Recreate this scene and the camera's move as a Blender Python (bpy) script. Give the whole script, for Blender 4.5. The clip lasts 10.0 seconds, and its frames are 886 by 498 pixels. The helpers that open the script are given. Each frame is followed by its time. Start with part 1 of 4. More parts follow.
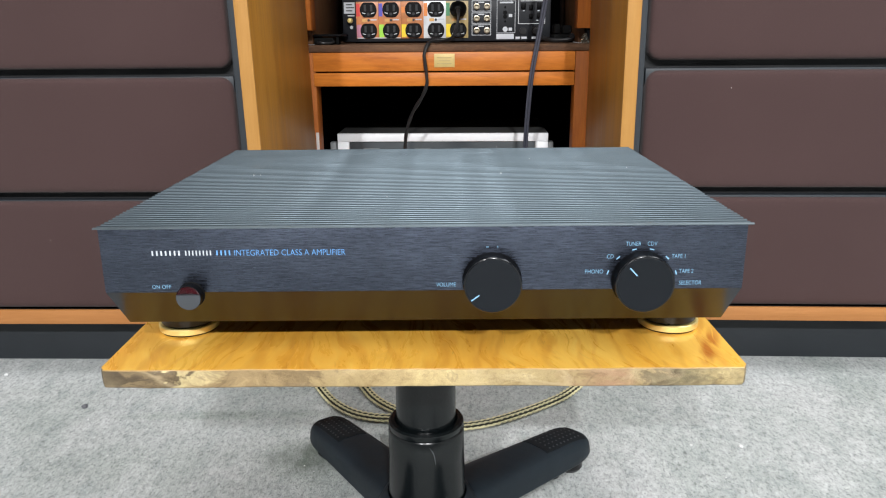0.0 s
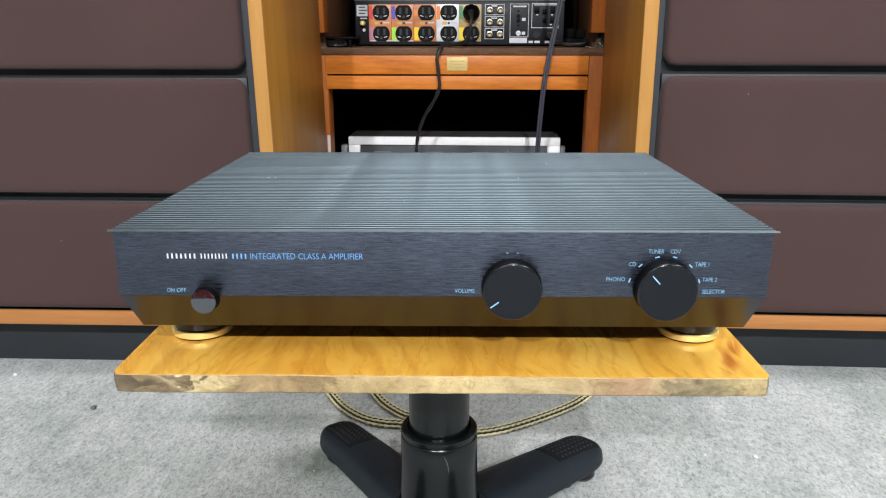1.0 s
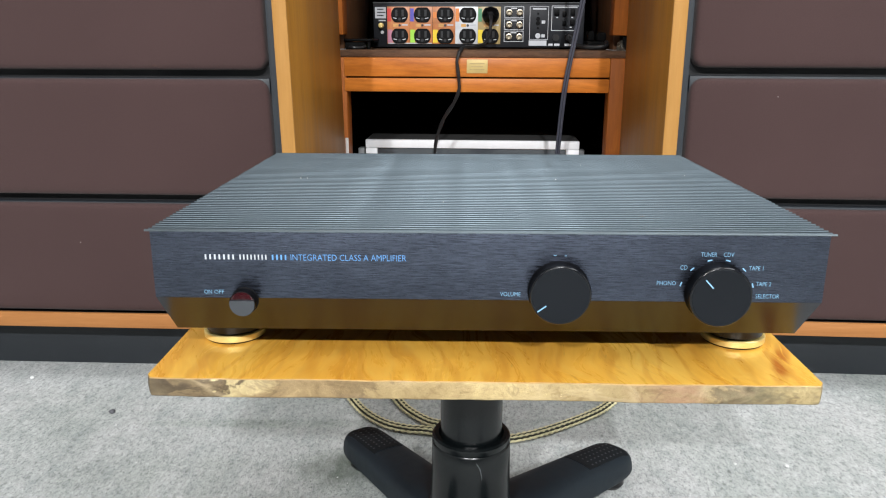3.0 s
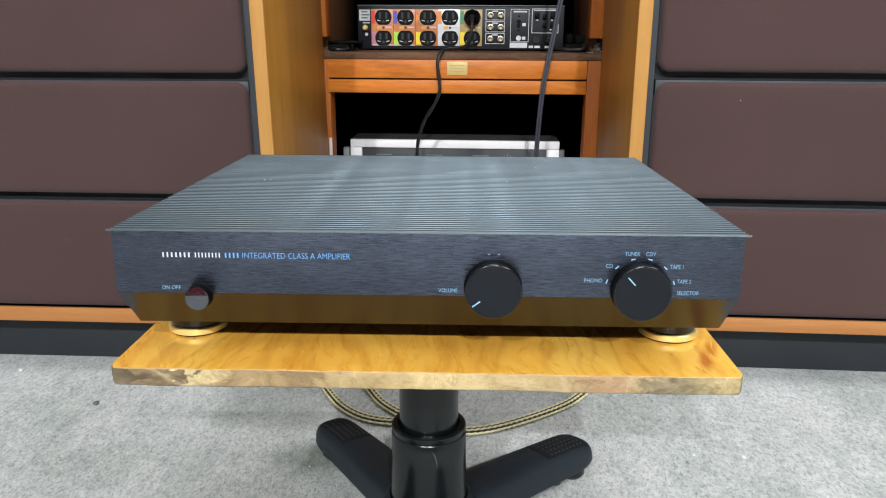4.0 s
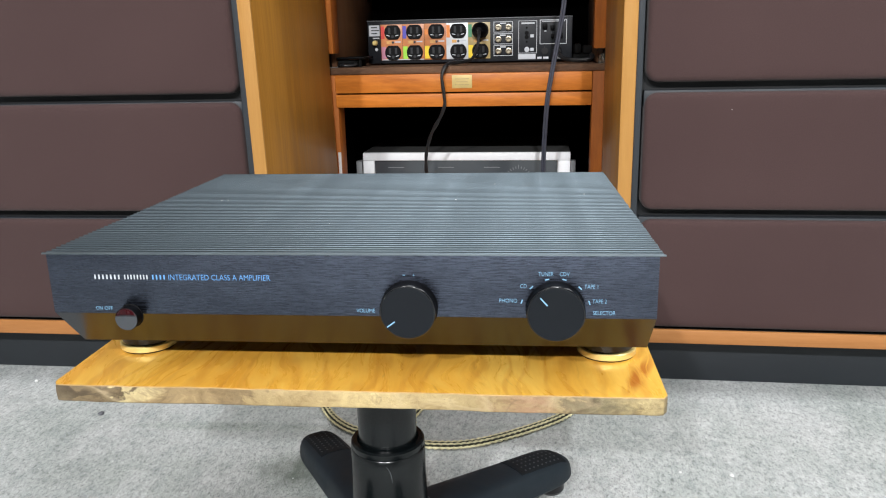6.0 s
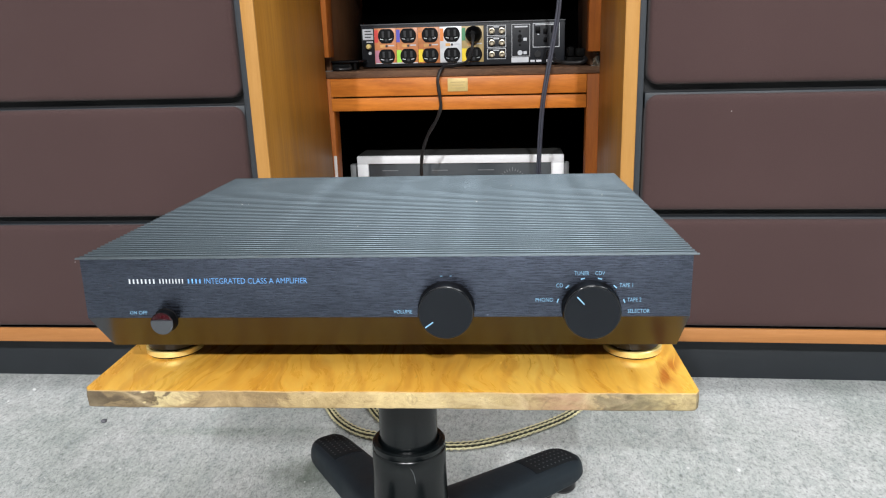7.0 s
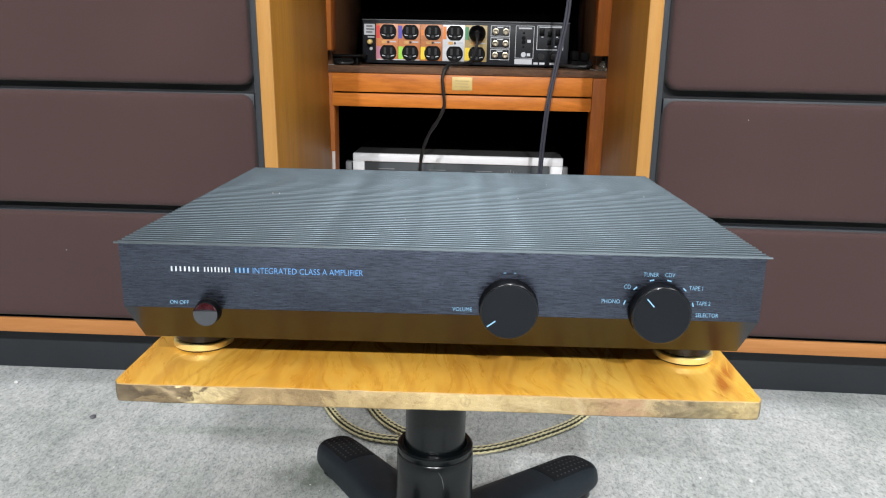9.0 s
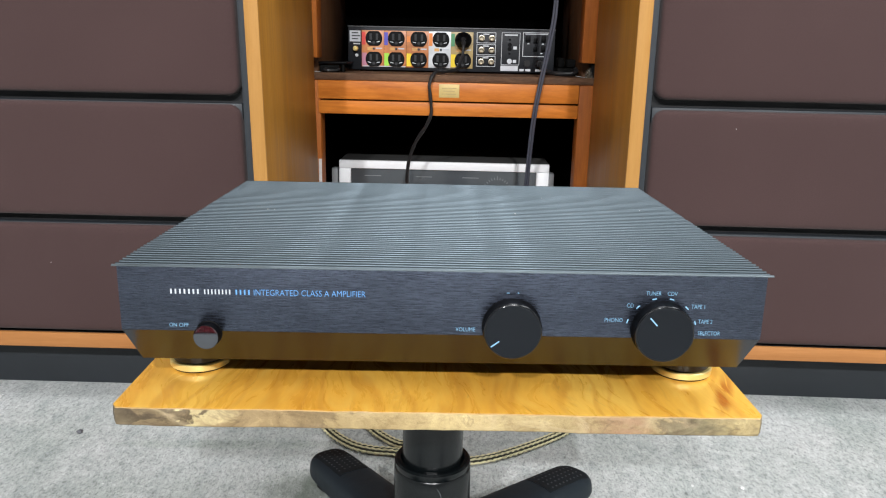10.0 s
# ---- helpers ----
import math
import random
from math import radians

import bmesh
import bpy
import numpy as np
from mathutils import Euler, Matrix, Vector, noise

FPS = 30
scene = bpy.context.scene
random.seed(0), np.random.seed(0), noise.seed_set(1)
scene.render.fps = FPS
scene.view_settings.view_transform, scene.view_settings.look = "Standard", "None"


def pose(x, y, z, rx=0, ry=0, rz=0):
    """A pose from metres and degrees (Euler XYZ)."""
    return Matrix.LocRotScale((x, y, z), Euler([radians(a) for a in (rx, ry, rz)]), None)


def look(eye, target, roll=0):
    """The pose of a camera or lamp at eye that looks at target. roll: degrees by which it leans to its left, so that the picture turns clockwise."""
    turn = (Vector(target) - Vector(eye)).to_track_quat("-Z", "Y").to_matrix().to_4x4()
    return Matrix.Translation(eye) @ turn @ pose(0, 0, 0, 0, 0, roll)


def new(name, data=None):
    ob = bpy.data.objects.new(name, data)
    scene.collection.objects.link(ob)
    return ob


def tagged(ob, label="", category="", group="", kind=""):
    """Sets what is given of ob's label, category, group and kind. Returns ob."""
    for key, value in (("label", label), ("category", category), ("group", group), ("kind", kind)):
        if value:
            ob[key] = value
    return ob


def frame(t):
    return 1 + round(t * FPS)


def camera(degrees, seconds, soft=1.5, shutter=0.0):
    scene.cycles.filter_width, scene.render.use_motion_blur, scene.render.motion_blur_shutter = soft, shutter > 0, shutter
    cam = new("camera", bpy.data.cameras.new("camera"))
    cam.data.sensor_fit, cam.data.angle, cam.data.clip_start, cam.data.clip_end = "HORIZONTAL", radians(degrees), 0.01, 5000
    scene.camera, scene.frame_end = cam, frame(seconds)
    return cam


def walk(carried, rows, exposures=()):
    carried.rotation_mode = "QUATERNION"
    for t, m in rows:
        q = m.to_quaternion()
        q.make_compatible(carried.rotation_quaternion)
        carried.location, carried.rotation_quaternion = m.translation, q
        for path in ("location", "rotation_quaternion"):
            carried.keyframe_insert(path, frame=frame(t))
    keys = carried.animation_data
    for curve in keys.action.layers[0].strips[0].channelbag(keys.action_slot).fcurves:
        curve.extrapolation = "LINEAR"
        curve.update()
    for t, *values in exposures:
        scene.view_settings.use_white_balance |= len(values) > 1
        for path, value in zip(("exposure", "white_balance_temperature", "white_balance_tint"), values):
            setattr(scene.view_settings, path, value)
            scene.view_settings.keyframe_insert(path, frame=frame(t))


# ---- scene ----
cam = camera(59.8, 10.0, soft=1.15)
PATH = [
    (0, (0.046, -0.492, 0.52), (-0.029, 1.428, -0.035), -0.5),
    (0.5, (0.039, -0.489, 0.518), (-0.047, 1.43, -0.041), -0.1),
    (1, (0.037, -0.484, 0.519), (-0.054, 1.438, -0.027), 0.0),
    (1.5, (0.03, -0.478, 0.515), (-0.07, 1.444, -0.027), 0.3),
    (2, (0.02, -0.474, 0.505), (-0.076, 1.449, -0.038), 0.1),
    (2.2, (0.007, -0.47, 0.506), (-0.083, 1.453, -0.036), 0.1),
    (3.3, (0.015, -0.475, 0.514), (-0.092, 1.45, -0.018), 0.2),
    (3.5, (0.022, -0.483, 0.514), (-0.077, 1.442, -0.02), 0.4),
    (4, (0.054, -0.503, 0.524), (-0.056, 1.419, -0.017), 0.3),
    (4.5, (0.077, -0.493, 0.538), (-0.064, 1.433, 0.017), -0.6),
    (5, (0.119, -0.489, 0.533), (-0.056, 1.437, 0.023), -1.2),
    (5.5, (0.155, -0.494, 0.529), (-0.057, 1.425, 0.007), -1.3),
    (6, (0.153, -0.498, 0.534), (-0.106, 1.416, 0.013), -1.3),
    (6.2, (0.153, -0.5, 0.532), (-0.123, 1.412, 0.014), -1.6),
    (7.3, (0.088, -0.511, 0.536), (-0.069, 1.416, 0.025), -0.8),
    (7.5, (0.075, -0.5, 0.529), (-0.063, 1.43, 0.021), -0.2),
    (8, (0.053, -0.495, 0.528), (-0.058, 1.436, 0.019), 0.2),
    (8.5, (0.051, -0.491, 0.527), (-0.044, 1.441, 0.02), 0.4),
    (9, (0.04, -0.493, 0.523), (-0.059, 1.439, 0.019), 1.2),
    (9.5, (0.039, -0.499, 0.527), (-0.044, 1.435, 0.024), 1.4),
    (10, (0.024, -0.488, 0.535), (-0.023, 1.448, 0.033), 1.2),
]
walk(cam, [(t, look(eye, target, roll)) for t, eye, target, roll in PATH])

# ---- light ----
world = bpy.data.worlds.new("world")
scene.world = world
world.use_nodes = True
world.node_tree.nodes["Background"].inputs[0].default_value = (0.9, 0.95, 1.0, 1)
world.node_tree.nodes["Background"].inputs[1].default_value = 0.05
scene.view_settings.exposure = 0.13


def ceiling_lamp(x, y, sx, sy, watts, colour=(0.945, 0.98, 1.0)):
    d = bpy.data.lights.new("ceiling_lamp", "AREA")
    d.shape, d.size, d.size_y, d.energy, d.color = "RECTANGLE", sx, sy, watts, colour
    ob = new("ceiling_lamp", d)
    ob.matrix_world = pose(x, y, 2.73)
    return ob


for lx, ly, watts in ((0.25, 0.15, 15), (-0.75, 0.0, 1.5), (2.0, 0.0, 32), (-2.4, 0.0, 2), (0.25, -1.9, 28), (-2.2, -1.9, 5), (1.8, -1.9, 40)):
    ceiling_lamp(lx, ly, 0.9, 1.2, watts)


def track_spot(x, y, z, size, watts):
    d = bpy.data.lights.new("track_spot", "AREA")
    d.shape, d.size, d.energy, d.color = "DISK", size, watts, (0.97, 0.98, 1.0)
    ob = new("track_spot", d)
    ob.matrix_world = look((x, y, z), (0.0, 0.3, 0.3))
    return ob


for lx, watts in ((-0.80, 110), (0.66, 136)):
    track_spot(lx, -3.75, 2.65, 0.10, watts)


# ---- materials ----
class Nodes:
    """A node material, from its principled shader backwards."""

    def __init__(self, name):
        self.mat = bpy.data.materials.new(name)
        self.mat.use_nodes = True
        self.tree = self.mat.node_tree
        self.bsdf = self.tree.nodes["Principled BSDF"]

    def add(self, kind, **props):
        n = self.tree.nodes.new(kind)
        for k, v in props.items():
            setattr(n, k, v)
        return n

    def link(self, a, b):
        self.tree.links.new(a, b)

    def coords(self, stretch=(1, 1, 1), turn=(0, 0, 0)):
        tc, mp = self.add("ShaderNodeTexCoord"), self.add("ShaderNodeMapping")
        mp.inputs["Scale"].default_value = stretch
        mp.inputs["Rotation"].default_value = [radians(a) for a in turn]
        self.link(tc.outputs["Object"], mp.inputs["Vector"])
        return mp.outputs["Vector"]

    def bent(self, stretch, turn, amount, scale):
        """Stretched coordinates whose grain wanders sideways in slow bends."""
        tc, nz, sub, mul, add, mp = self.add("ShaderNodeTexCoord"), self.add("ShaderNodeTexNoise"), self.add("ShaderNodeVectorMath", operation="SUBTRACT"), self.add("ShaderNodeVectorMath", operation="SCALE"), self.add("ShaderNodeVectorMath", operation="ADD"), self.add("ShaderNodeMapping")
        nz.inputs["Scale"].default_value, nz.inputs["Detail"].default_value = scale, 1.5
        sub.inputs[1].default_value = (0.5, 0.5, 0.5)
        mul.inputs["Scale"].default_value = amount
        mp.inputs["Scale"].default_value = stretch
        mp.inputs["Rotation"].default_value = [radians(a) for a in turn]
        self.link(tc.outputs["Object"], nz.inputs["Vector"])
        self.link(nz.outputs["Color"], sub.inputs[0])
        self.link(sub.outputs["Vector"], mul.inputs[0])
        self.link(tc.outputs["Object"], add.inputs[0])
        self.link(mul.outputs["Vector"], add.inputs[1])
        self.link(add.outputs["Vector"], mp.inputs["Vector"])
        return mp.outputs["Vector"]

    def noise(self, vec, scale, detail=4, rough=0.55, distort=0.0):
        n = self.add("ShaderNodeTexNoise")
        n.inputs["Scale"].default_value = scale
        n.inputs["Detail"].default_value = detail
        n.inputs["Roughness"].default_value = rough
        n.inputs["Distortion"].default_value = distort
        self.link(vec, n.inputs["Vector"])
        return n.outputs["Fac"]

    def ramp(self, fac, stops):
        r = self.add("ShaderNodeValToRGB")
        e = r.color_ramp.elements
        while len(e) < len(stops):
            e.new(0.5)
        for el, (at, c) in zip(e, stops):
            el.position = at
            el.color = (*c, 1) if len(c) == 3 else c
        self.link(fac, r.inputs["Fac"])
        return r.outputs["Color"]

    def mix(self, fac, a, b, blend="MIX"):
        m = self.add("ShaderNodeMix", data_type="RGBA", blend_type=blend)
        for sock, v in ((m.inputs["Factor"], fac), (m.inputs[6], a), (m.inputs[7], b)):
            if isinstance(v, (int, float)):
                sock.default_value = v
            elif isinstance(v, tuple):
                sock.default_value = (*v, 1)
            else:
                self.link(v, sock)
        return m.outputs[2]

    def grey(self, fac, lo, hi):
        m = self.add("ShaderNodeMapRange")
        m.inputs["To Min"].default_value, m.inputs["To Max"].default_value = lo, hi
        m.inputs["From Min"].default_value, m.inputs["From Max"].default_value = 0.3, 0.7
        self.link(fac, m.inputs["Value"])
        return m.outputs["Result"]

    def bump(self, height, strength, distance):
        b = self.add("ShaderNodeBump")
        b.inputs["Strength"].default_value, b.inputs["Distance"].default_value = strength, distance
        self.link(height, b.inputs["Height"])
        self.link(b.outputs["Normal"], self.bsdf.inputs["Normal"])
        return b

    def set(self, colour=None, rough=None, metal=None, **more):
        for key, v in (("Base Color", colour), ("Roughness", rough), ("Metallic", metal), *((k.replace("_", " "), v) for k, v in more.items())):
            if v is None:
                continue
            sock = self.bsdf.inputs[key]
            if isinstance(v, tuple):
                sock.default_value = (*v, 1)
            elif isinstance(v, (int, float)):
                sock.default_value = v
            else:
                self.link(v, sock)
        return self.mat


def plain(name, c, rough=0.5, metal=0.0, vary=0.12, scale=60.0, bump=0.0, coat=0.0, spec=0.5):
    """Paint, plastic or metal with faint mottling in colour and gloss."""
    n = Nodes(name)
    vec = n.coords()
    big, fine = n.noise(vec, scale * 0.15), n.noise(vec, scale, 6)
    lo, hi = tuple(x * (1 - vary) for x in c), tuple(min(1.0, x * (1 + vary)) for x in c)
    col = n.mix(0.4, n.ramp(big, ((0.3, lo), (0.7, hi))), n.ramp(fine, ((0.3, lo), (0.7, hi))))
    if bump:
        n.bump(fine, bump, 0.0006)
    n.set(col, n.grey(big, max(0.02, rough * 0.85), min(1, rough * 1.15)), metal)
    n.set(Coat_Weight=coat, Specular_IOR_Level=spec)
    return n.mat


def timber(name, dark, mid, light, along=(1, 1, 14), scale=5.0, rough=0.35, coat=0.0, figure=1.0, turn=(0, 0, 0), spec=0.5):
    """Veneer or solid wood; the stretch is small along the grain."""
    n = Nodes(name)
    vec = n.coords(along, turn)
    wide = n.noise(vec, scale * 0.35, 3, 0.5, 0.6 * figure)
    mids = n.noise(vec, scale, 5, 0.6, 0.9 * figure)
    fine = n.noise(vec, scale * 7, 6, 0.7)
    c = n.ramp(mids, ((0.25, dark), (0.5, mid), (0.75, light)))
    c = n.mix(0.45, c, n.ramp(wide, ((0.3, dark), (0.7, light))))
    c = n.mix(0.25, c, n.ramp(fine, ((0.3, dark), (0.7, light))))
    n.bump(fine, 0.06, 0.0005)
    n.set(c, n.grey(mids, rough * 0.85, rough * 1.2), 0.0)
    n.set(Coat_Weight=coat, Coat_Roughness=0.12, Specular_IOR_Level=spec)
    return n.mat


LEG_SHADE = (-0.160, 0.362, 0.0)  # soft shade by the left leg, painted into the carpet greenish-grey


def carpet_material():
    n = Nodes("grey_carpet")
    vec, pile = n.coords((1.0, 0.55, 1.0)), n.coords((1.0, 0.5, 1.0), (0, 0, 8))
    fibre, tuft, clump, patch = n.noise(vec, 420, 3, 0.7), n.noise(pile, 170, 4, 0.7, 0.3), n.noise(vec, 36, 4, 0.62), n.noise(vec, 4.5, 5, 0.65)
    c = n.ramp(tuft, ((0.27, (0.19, 0.198, 0.198)), (0.44, (0.46, 0.468, 0.468)), (0.70, (0.68, 0.687, 0.682))))
    grain = n.ramp(n.noise(n.coords((1.0, 0.6, 1.0), (0, 0, 31)), 280, 2, 0.5, 0.2), ((0.56, (0, 0, 0)), (0.66, (0.62, 0.62, 0.62))))
    c = n.mix(grain, c, (0.17, 0.18, 0.175))
    c = n.mix(0.26, c, n.ramp(fibre, ((0.32, (0.22, 0.225, 0.23)), (0.68, (0.74, 0.74, 0.73)))))
    c = n.mix(1.0, c, n.ramp(clump, ((0.30, (0.84, 0.86, 0.86)), (0.46, (0.96, 0.965, 0.955)), (0.66, (1.04, 1.04, 1.03)))), "MULTIPLY")
    c = n.mix(1.0, c, n.ramp(patch, ((0.34, (0.76, 0.80, 0.775)), (0.62, (1.04, 1.04, 1.04)))), "MULTIPLY")
    c = n.mix(n.ramp(n.noise(pile, 70, 2, 0.5, 0.8), ((0.66, (0, 0, 0)), (0.73, (0.25, 0.25, 0.25)))), c, (0.17, 0.18, 0.185))
    c = n.mix(n.ramp(n.noise(pile, 60, 2, 0.5, 0.3), ((0.72, (0, 0, 0)), (0.78, (0.4, 0.4, 0.4)))), c, (0.80, 0.79, 0.76))
    # shade at the leg tip, mixed into the carpet colour as an ellipse
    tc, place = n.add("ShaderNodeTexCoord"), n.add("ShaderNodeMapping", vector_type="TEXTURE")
    place.inputs["Location"].default_value = LEG_SHADE
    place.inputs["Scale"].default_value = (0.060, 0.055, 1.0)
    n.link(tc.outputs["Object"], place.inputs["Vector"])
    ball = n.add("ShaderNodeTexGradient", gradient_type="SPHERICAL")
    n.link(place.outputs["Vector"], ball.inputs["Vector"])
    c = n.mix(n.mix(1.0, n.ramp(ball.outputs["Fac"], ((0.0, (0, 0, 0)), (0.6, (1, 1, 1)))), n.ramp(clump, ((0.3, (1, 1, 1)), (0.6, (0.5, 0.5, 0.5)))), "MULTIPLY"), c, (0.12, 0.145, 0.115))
    # the stand's shadow painted in, tinted greenish: a narrow streak and a wide patch
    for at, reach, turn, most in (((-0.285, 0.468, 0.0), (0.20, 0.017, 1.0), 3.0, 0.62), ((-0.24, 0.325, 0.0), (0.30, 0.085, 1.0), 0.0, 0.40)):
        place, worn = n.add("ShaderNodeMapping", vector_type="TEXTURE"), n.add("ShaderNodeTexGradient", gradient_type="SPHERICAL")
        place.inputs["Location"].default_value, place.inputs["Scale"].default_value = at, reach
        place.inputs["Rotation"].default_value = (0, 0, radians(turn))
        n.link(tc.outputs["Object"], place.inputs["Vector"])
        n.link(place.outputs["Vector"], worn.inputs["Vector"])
        shade_fac = n.mix(1.0, n.ramp(worn.outputs["Fac"], ((0.0, (0, 0, 0)), (0.55, (most,) * 3))), n.ramp(n.noise(vec, 24, 3, 0.6), ((0.34, (1, 1, 1)), (0.62, (0.45, 0.45, 0.45)))), "MULTIPLY")
        c = n.mix(shade_fac, c, n.mix(1.0, c, (0.58, 0.64, 0.57), "MULTIPLY"))
    n.bump(n.mix(0.25, n.mix(0.5, tuft, fibre), clump), 1.0, 0.0055)
    return n.set(c, 0.95, 0.0)


def fabric_material():
    n = Nodes("brown_grille_cloth")
    vec = n.coords()
    a, b = n.add("ShaderNodeTexWave", wave_type="BANDS", bands_direction="X"), n.add("ShaderNodeTexWave", wave_type="BANDS", bands_direction="Z")
    for w in (a, b):
        w.inputs["Scale"].default_value = 320.0
        w.inputs["Distortion"].default_value = 1.0
        n.link(vec, w.inputs["Vector"])
    weave = n.mix(0.5, a.outputs["Color"], b.outputs["Color"])
    patch, fine = n.noise(vec, 4, 3), n.noise(vec, 700, 3)
    c = n.ramp(patch, ((0.3, (0.049, 0.0275, 0.0265)), (0.7, (0.060, 0.0345, 0.033))))
    c = n.mix(0.35, c, n.ramp(fine, ((0.3, (0.036, 0.0205, 0.0195)), (0.7, (0.075, 0.0435, 0.0415)))))
    n.bump(weave, 0.25, 0.0005)
    n.set(Sheen_Weight=0.15, Sheen_Roughness=0.5, Specular_IOR_Level=0.15)
    return n.set(c, 0.9, 0.0)


def brushed_material(name, base, rough, along=(12, 1, 420), strength=0.3, contrast=0.3, across=0.0):
    """Black anodised aluminium, brushed sideways."""
    n = Nodes(name)
    vec = n.coords(along)
    long, fine, cloud = n.noise(vec, 2.6, 4, 0.6), n.noise(vec, 7, 4, 0.7), n.noise(n.coords((1, 1, 3)), 14, 3)
    lo, hi = tuple(x * (1 - contrast) for x in base), tuple(x * (1 + contrast * 1.5) for x in base)
    c = n.mix(0.5, n.ramp(long, ((0.32, lo), (0.68, hi))), n.ramp(cloud, ((0.3, lo), (0.7, hi))))
    c = n.mix(0.35, c, n.ramp(fine, ((0.32, lo), (0.68, hi))))
    n.bump(n.mix(0.5, long, fine), strength, 0.0004)
    n.set(c, n.grey(long, rough * 0.75, rough * 1.3), 1.0)
    if across:
        # light spreads across the brush lines, which run sideways
        up = n.add("ShaderNodeCombineXYZ")
        up.inputs["Z"].default_value = 1.0
        n.link(up.outputs["Vector"], n.bsdf.inputs["Tangent"])
        n.set(Anisotropic=across)
    return n.mat


# weathered tones along the sawn edge, from one end of the slab to the other
EDGE_TONES = (
    (0.00, (0.094, 0.068, 0.037)), (0.05, (0.080, 0.055, 0.029)), (0.075, (0.197, 0.140, 0.072)), (0.11, (0.099, 0.068, 0.033)), (0.125, (0.491, 0.393, 0.203)),
    (0.16, (0.405, 0.306, 0.153)), (0.18, (0.261, 0.181, 0.087)), (0.28, (0.287, 0.199, 0.094)), (0.335, (0.202, 0.137, 0.065)), (0.35, (0.344, 0.250, 0.118)),
    (0.45, (0.382, 0.278, 0.129)), (0.50, (0.505, 0.385, 0.185)), (0.58, (0.443, 0.335, 0.161)), (0.70, (0.344, 0.254, 0.119)), (0.79, (0.328, 0.197, 0.110)),
    (0.84, (0.299, 0.219, 0.104)), (0.86, (0.112, 0.078, 0.038)), (0.89, (0.162, 0.131, 0.070)), (0.93, (0.259, 0.204, 0.101)), (0.97, (0.396, 0.305, 0.146)), (1.00, (0.207, 0.156, 0.078)),
)


def raw_edge_material():
    n = Nodes("raw_sawn_edge")
    blot, swirl, skew = n.coords((1, 1, 1.3)), n.coords((1, 1, 2.4), (0, 14, 0)), n.coords((1, 1, 1.8), (0, -24, 0))
    tc, sep, run, shift, at = n.add("ShaderNodeTexCoord"), n.add("ShaderNodeSeparateXYZ"), n.add("ShaderNodeMapRange"), n.add("ShaderNodeMath", operation="MULTIPLY_ADD"), n.add("ShaderNodeMath", operation="ADD")
    n.link(tc.outputs["Object"], sep.inputs["Vector"])
    run.inputs["From Min"].default_value, run.inputs["From Max"].default_value = -0.2275, 0.2352
    n.link(sep.outputs["X"], run.inputs["Value"])
    n.link(n.noise(skew, 30, 4, 0.65, 1.2), shift.inputs[0])
    shift.inputs[1].default_value, shift.inputs[2].default_value = 0.22, -0.11
    n.link(run.outputs["Result"], at.inputs[0])
    n.link(shift.outputs["Value"], at.inputs[1])
    c = n.ramp(at.outputs["Value"], EDGE_TONES)
    # saw-torn blotches, pale swirls of end grain, dark checks and pits
    c = n.mix(1.0, c, n.ramp(n.noise(blot, 55, 5, 0.7, 1.4), ((0.34, (0.70, 0.66, 0.60)), (0.47, (0.96, 0.95, 0.93)), (0.58, (1.04, 1.04, 1.03)), (0.66, (1.32, 1.34, 1.36)))), "MULTIPLY")
    arcs = n.ramp(n.noise(swirl, 15, 3, 0.55, 1.6), ((0.42, (0, 0, 0)), (0.49, (0.32, 0.32, 0.32)), (0.51, (0.32, 0.32, 0.32)), (0.60, (0, 0, 0))))
    c = n.mix(n.mix(1.0, arcs, n.ramp(n.noise(blot, 14, 2, 0.5), ((0.50, (0, 0, 0)), (0.60, (1, 1, 1)))), "MULTIPLY"), c, (0.56, 0.44, 0.26))
    checks = n.ramp(n.noise(skew, 20, 3, 0.6, 1.4), ((0.465, (0, 0, 0)), (0.49, (0.4, 0.4, 0.4)), (0.50, (0.4, 0.4, 0.4)), (0.53, (0, 0, 0))))
    c = n.mix(n.mix(1.0, checks, n.ramp(n.noise(blot, 17, 2, 0.5, 0.4), ((0.52, (0, 0, 0)), (0.62, (0.8, 0.8, 0.8)))), "MULTIPLY"), c, (0.085, 0.052, 0.028))
    fine = n.noise(blot, 420, 4, 0.75)
    c = n.mix(n.ramp(fine, ((0.62, (0, 0, 0)), (0.70, (0.6, 0.6, 0.6)))), c, (0.10, 0.065, 0.038))
    n.bump(n.mix(0.5, n.noise(blot, 90, 4, 0.7), fine), 0.7, 0.0015)
    return n.set(c, 0.62, 0.0)


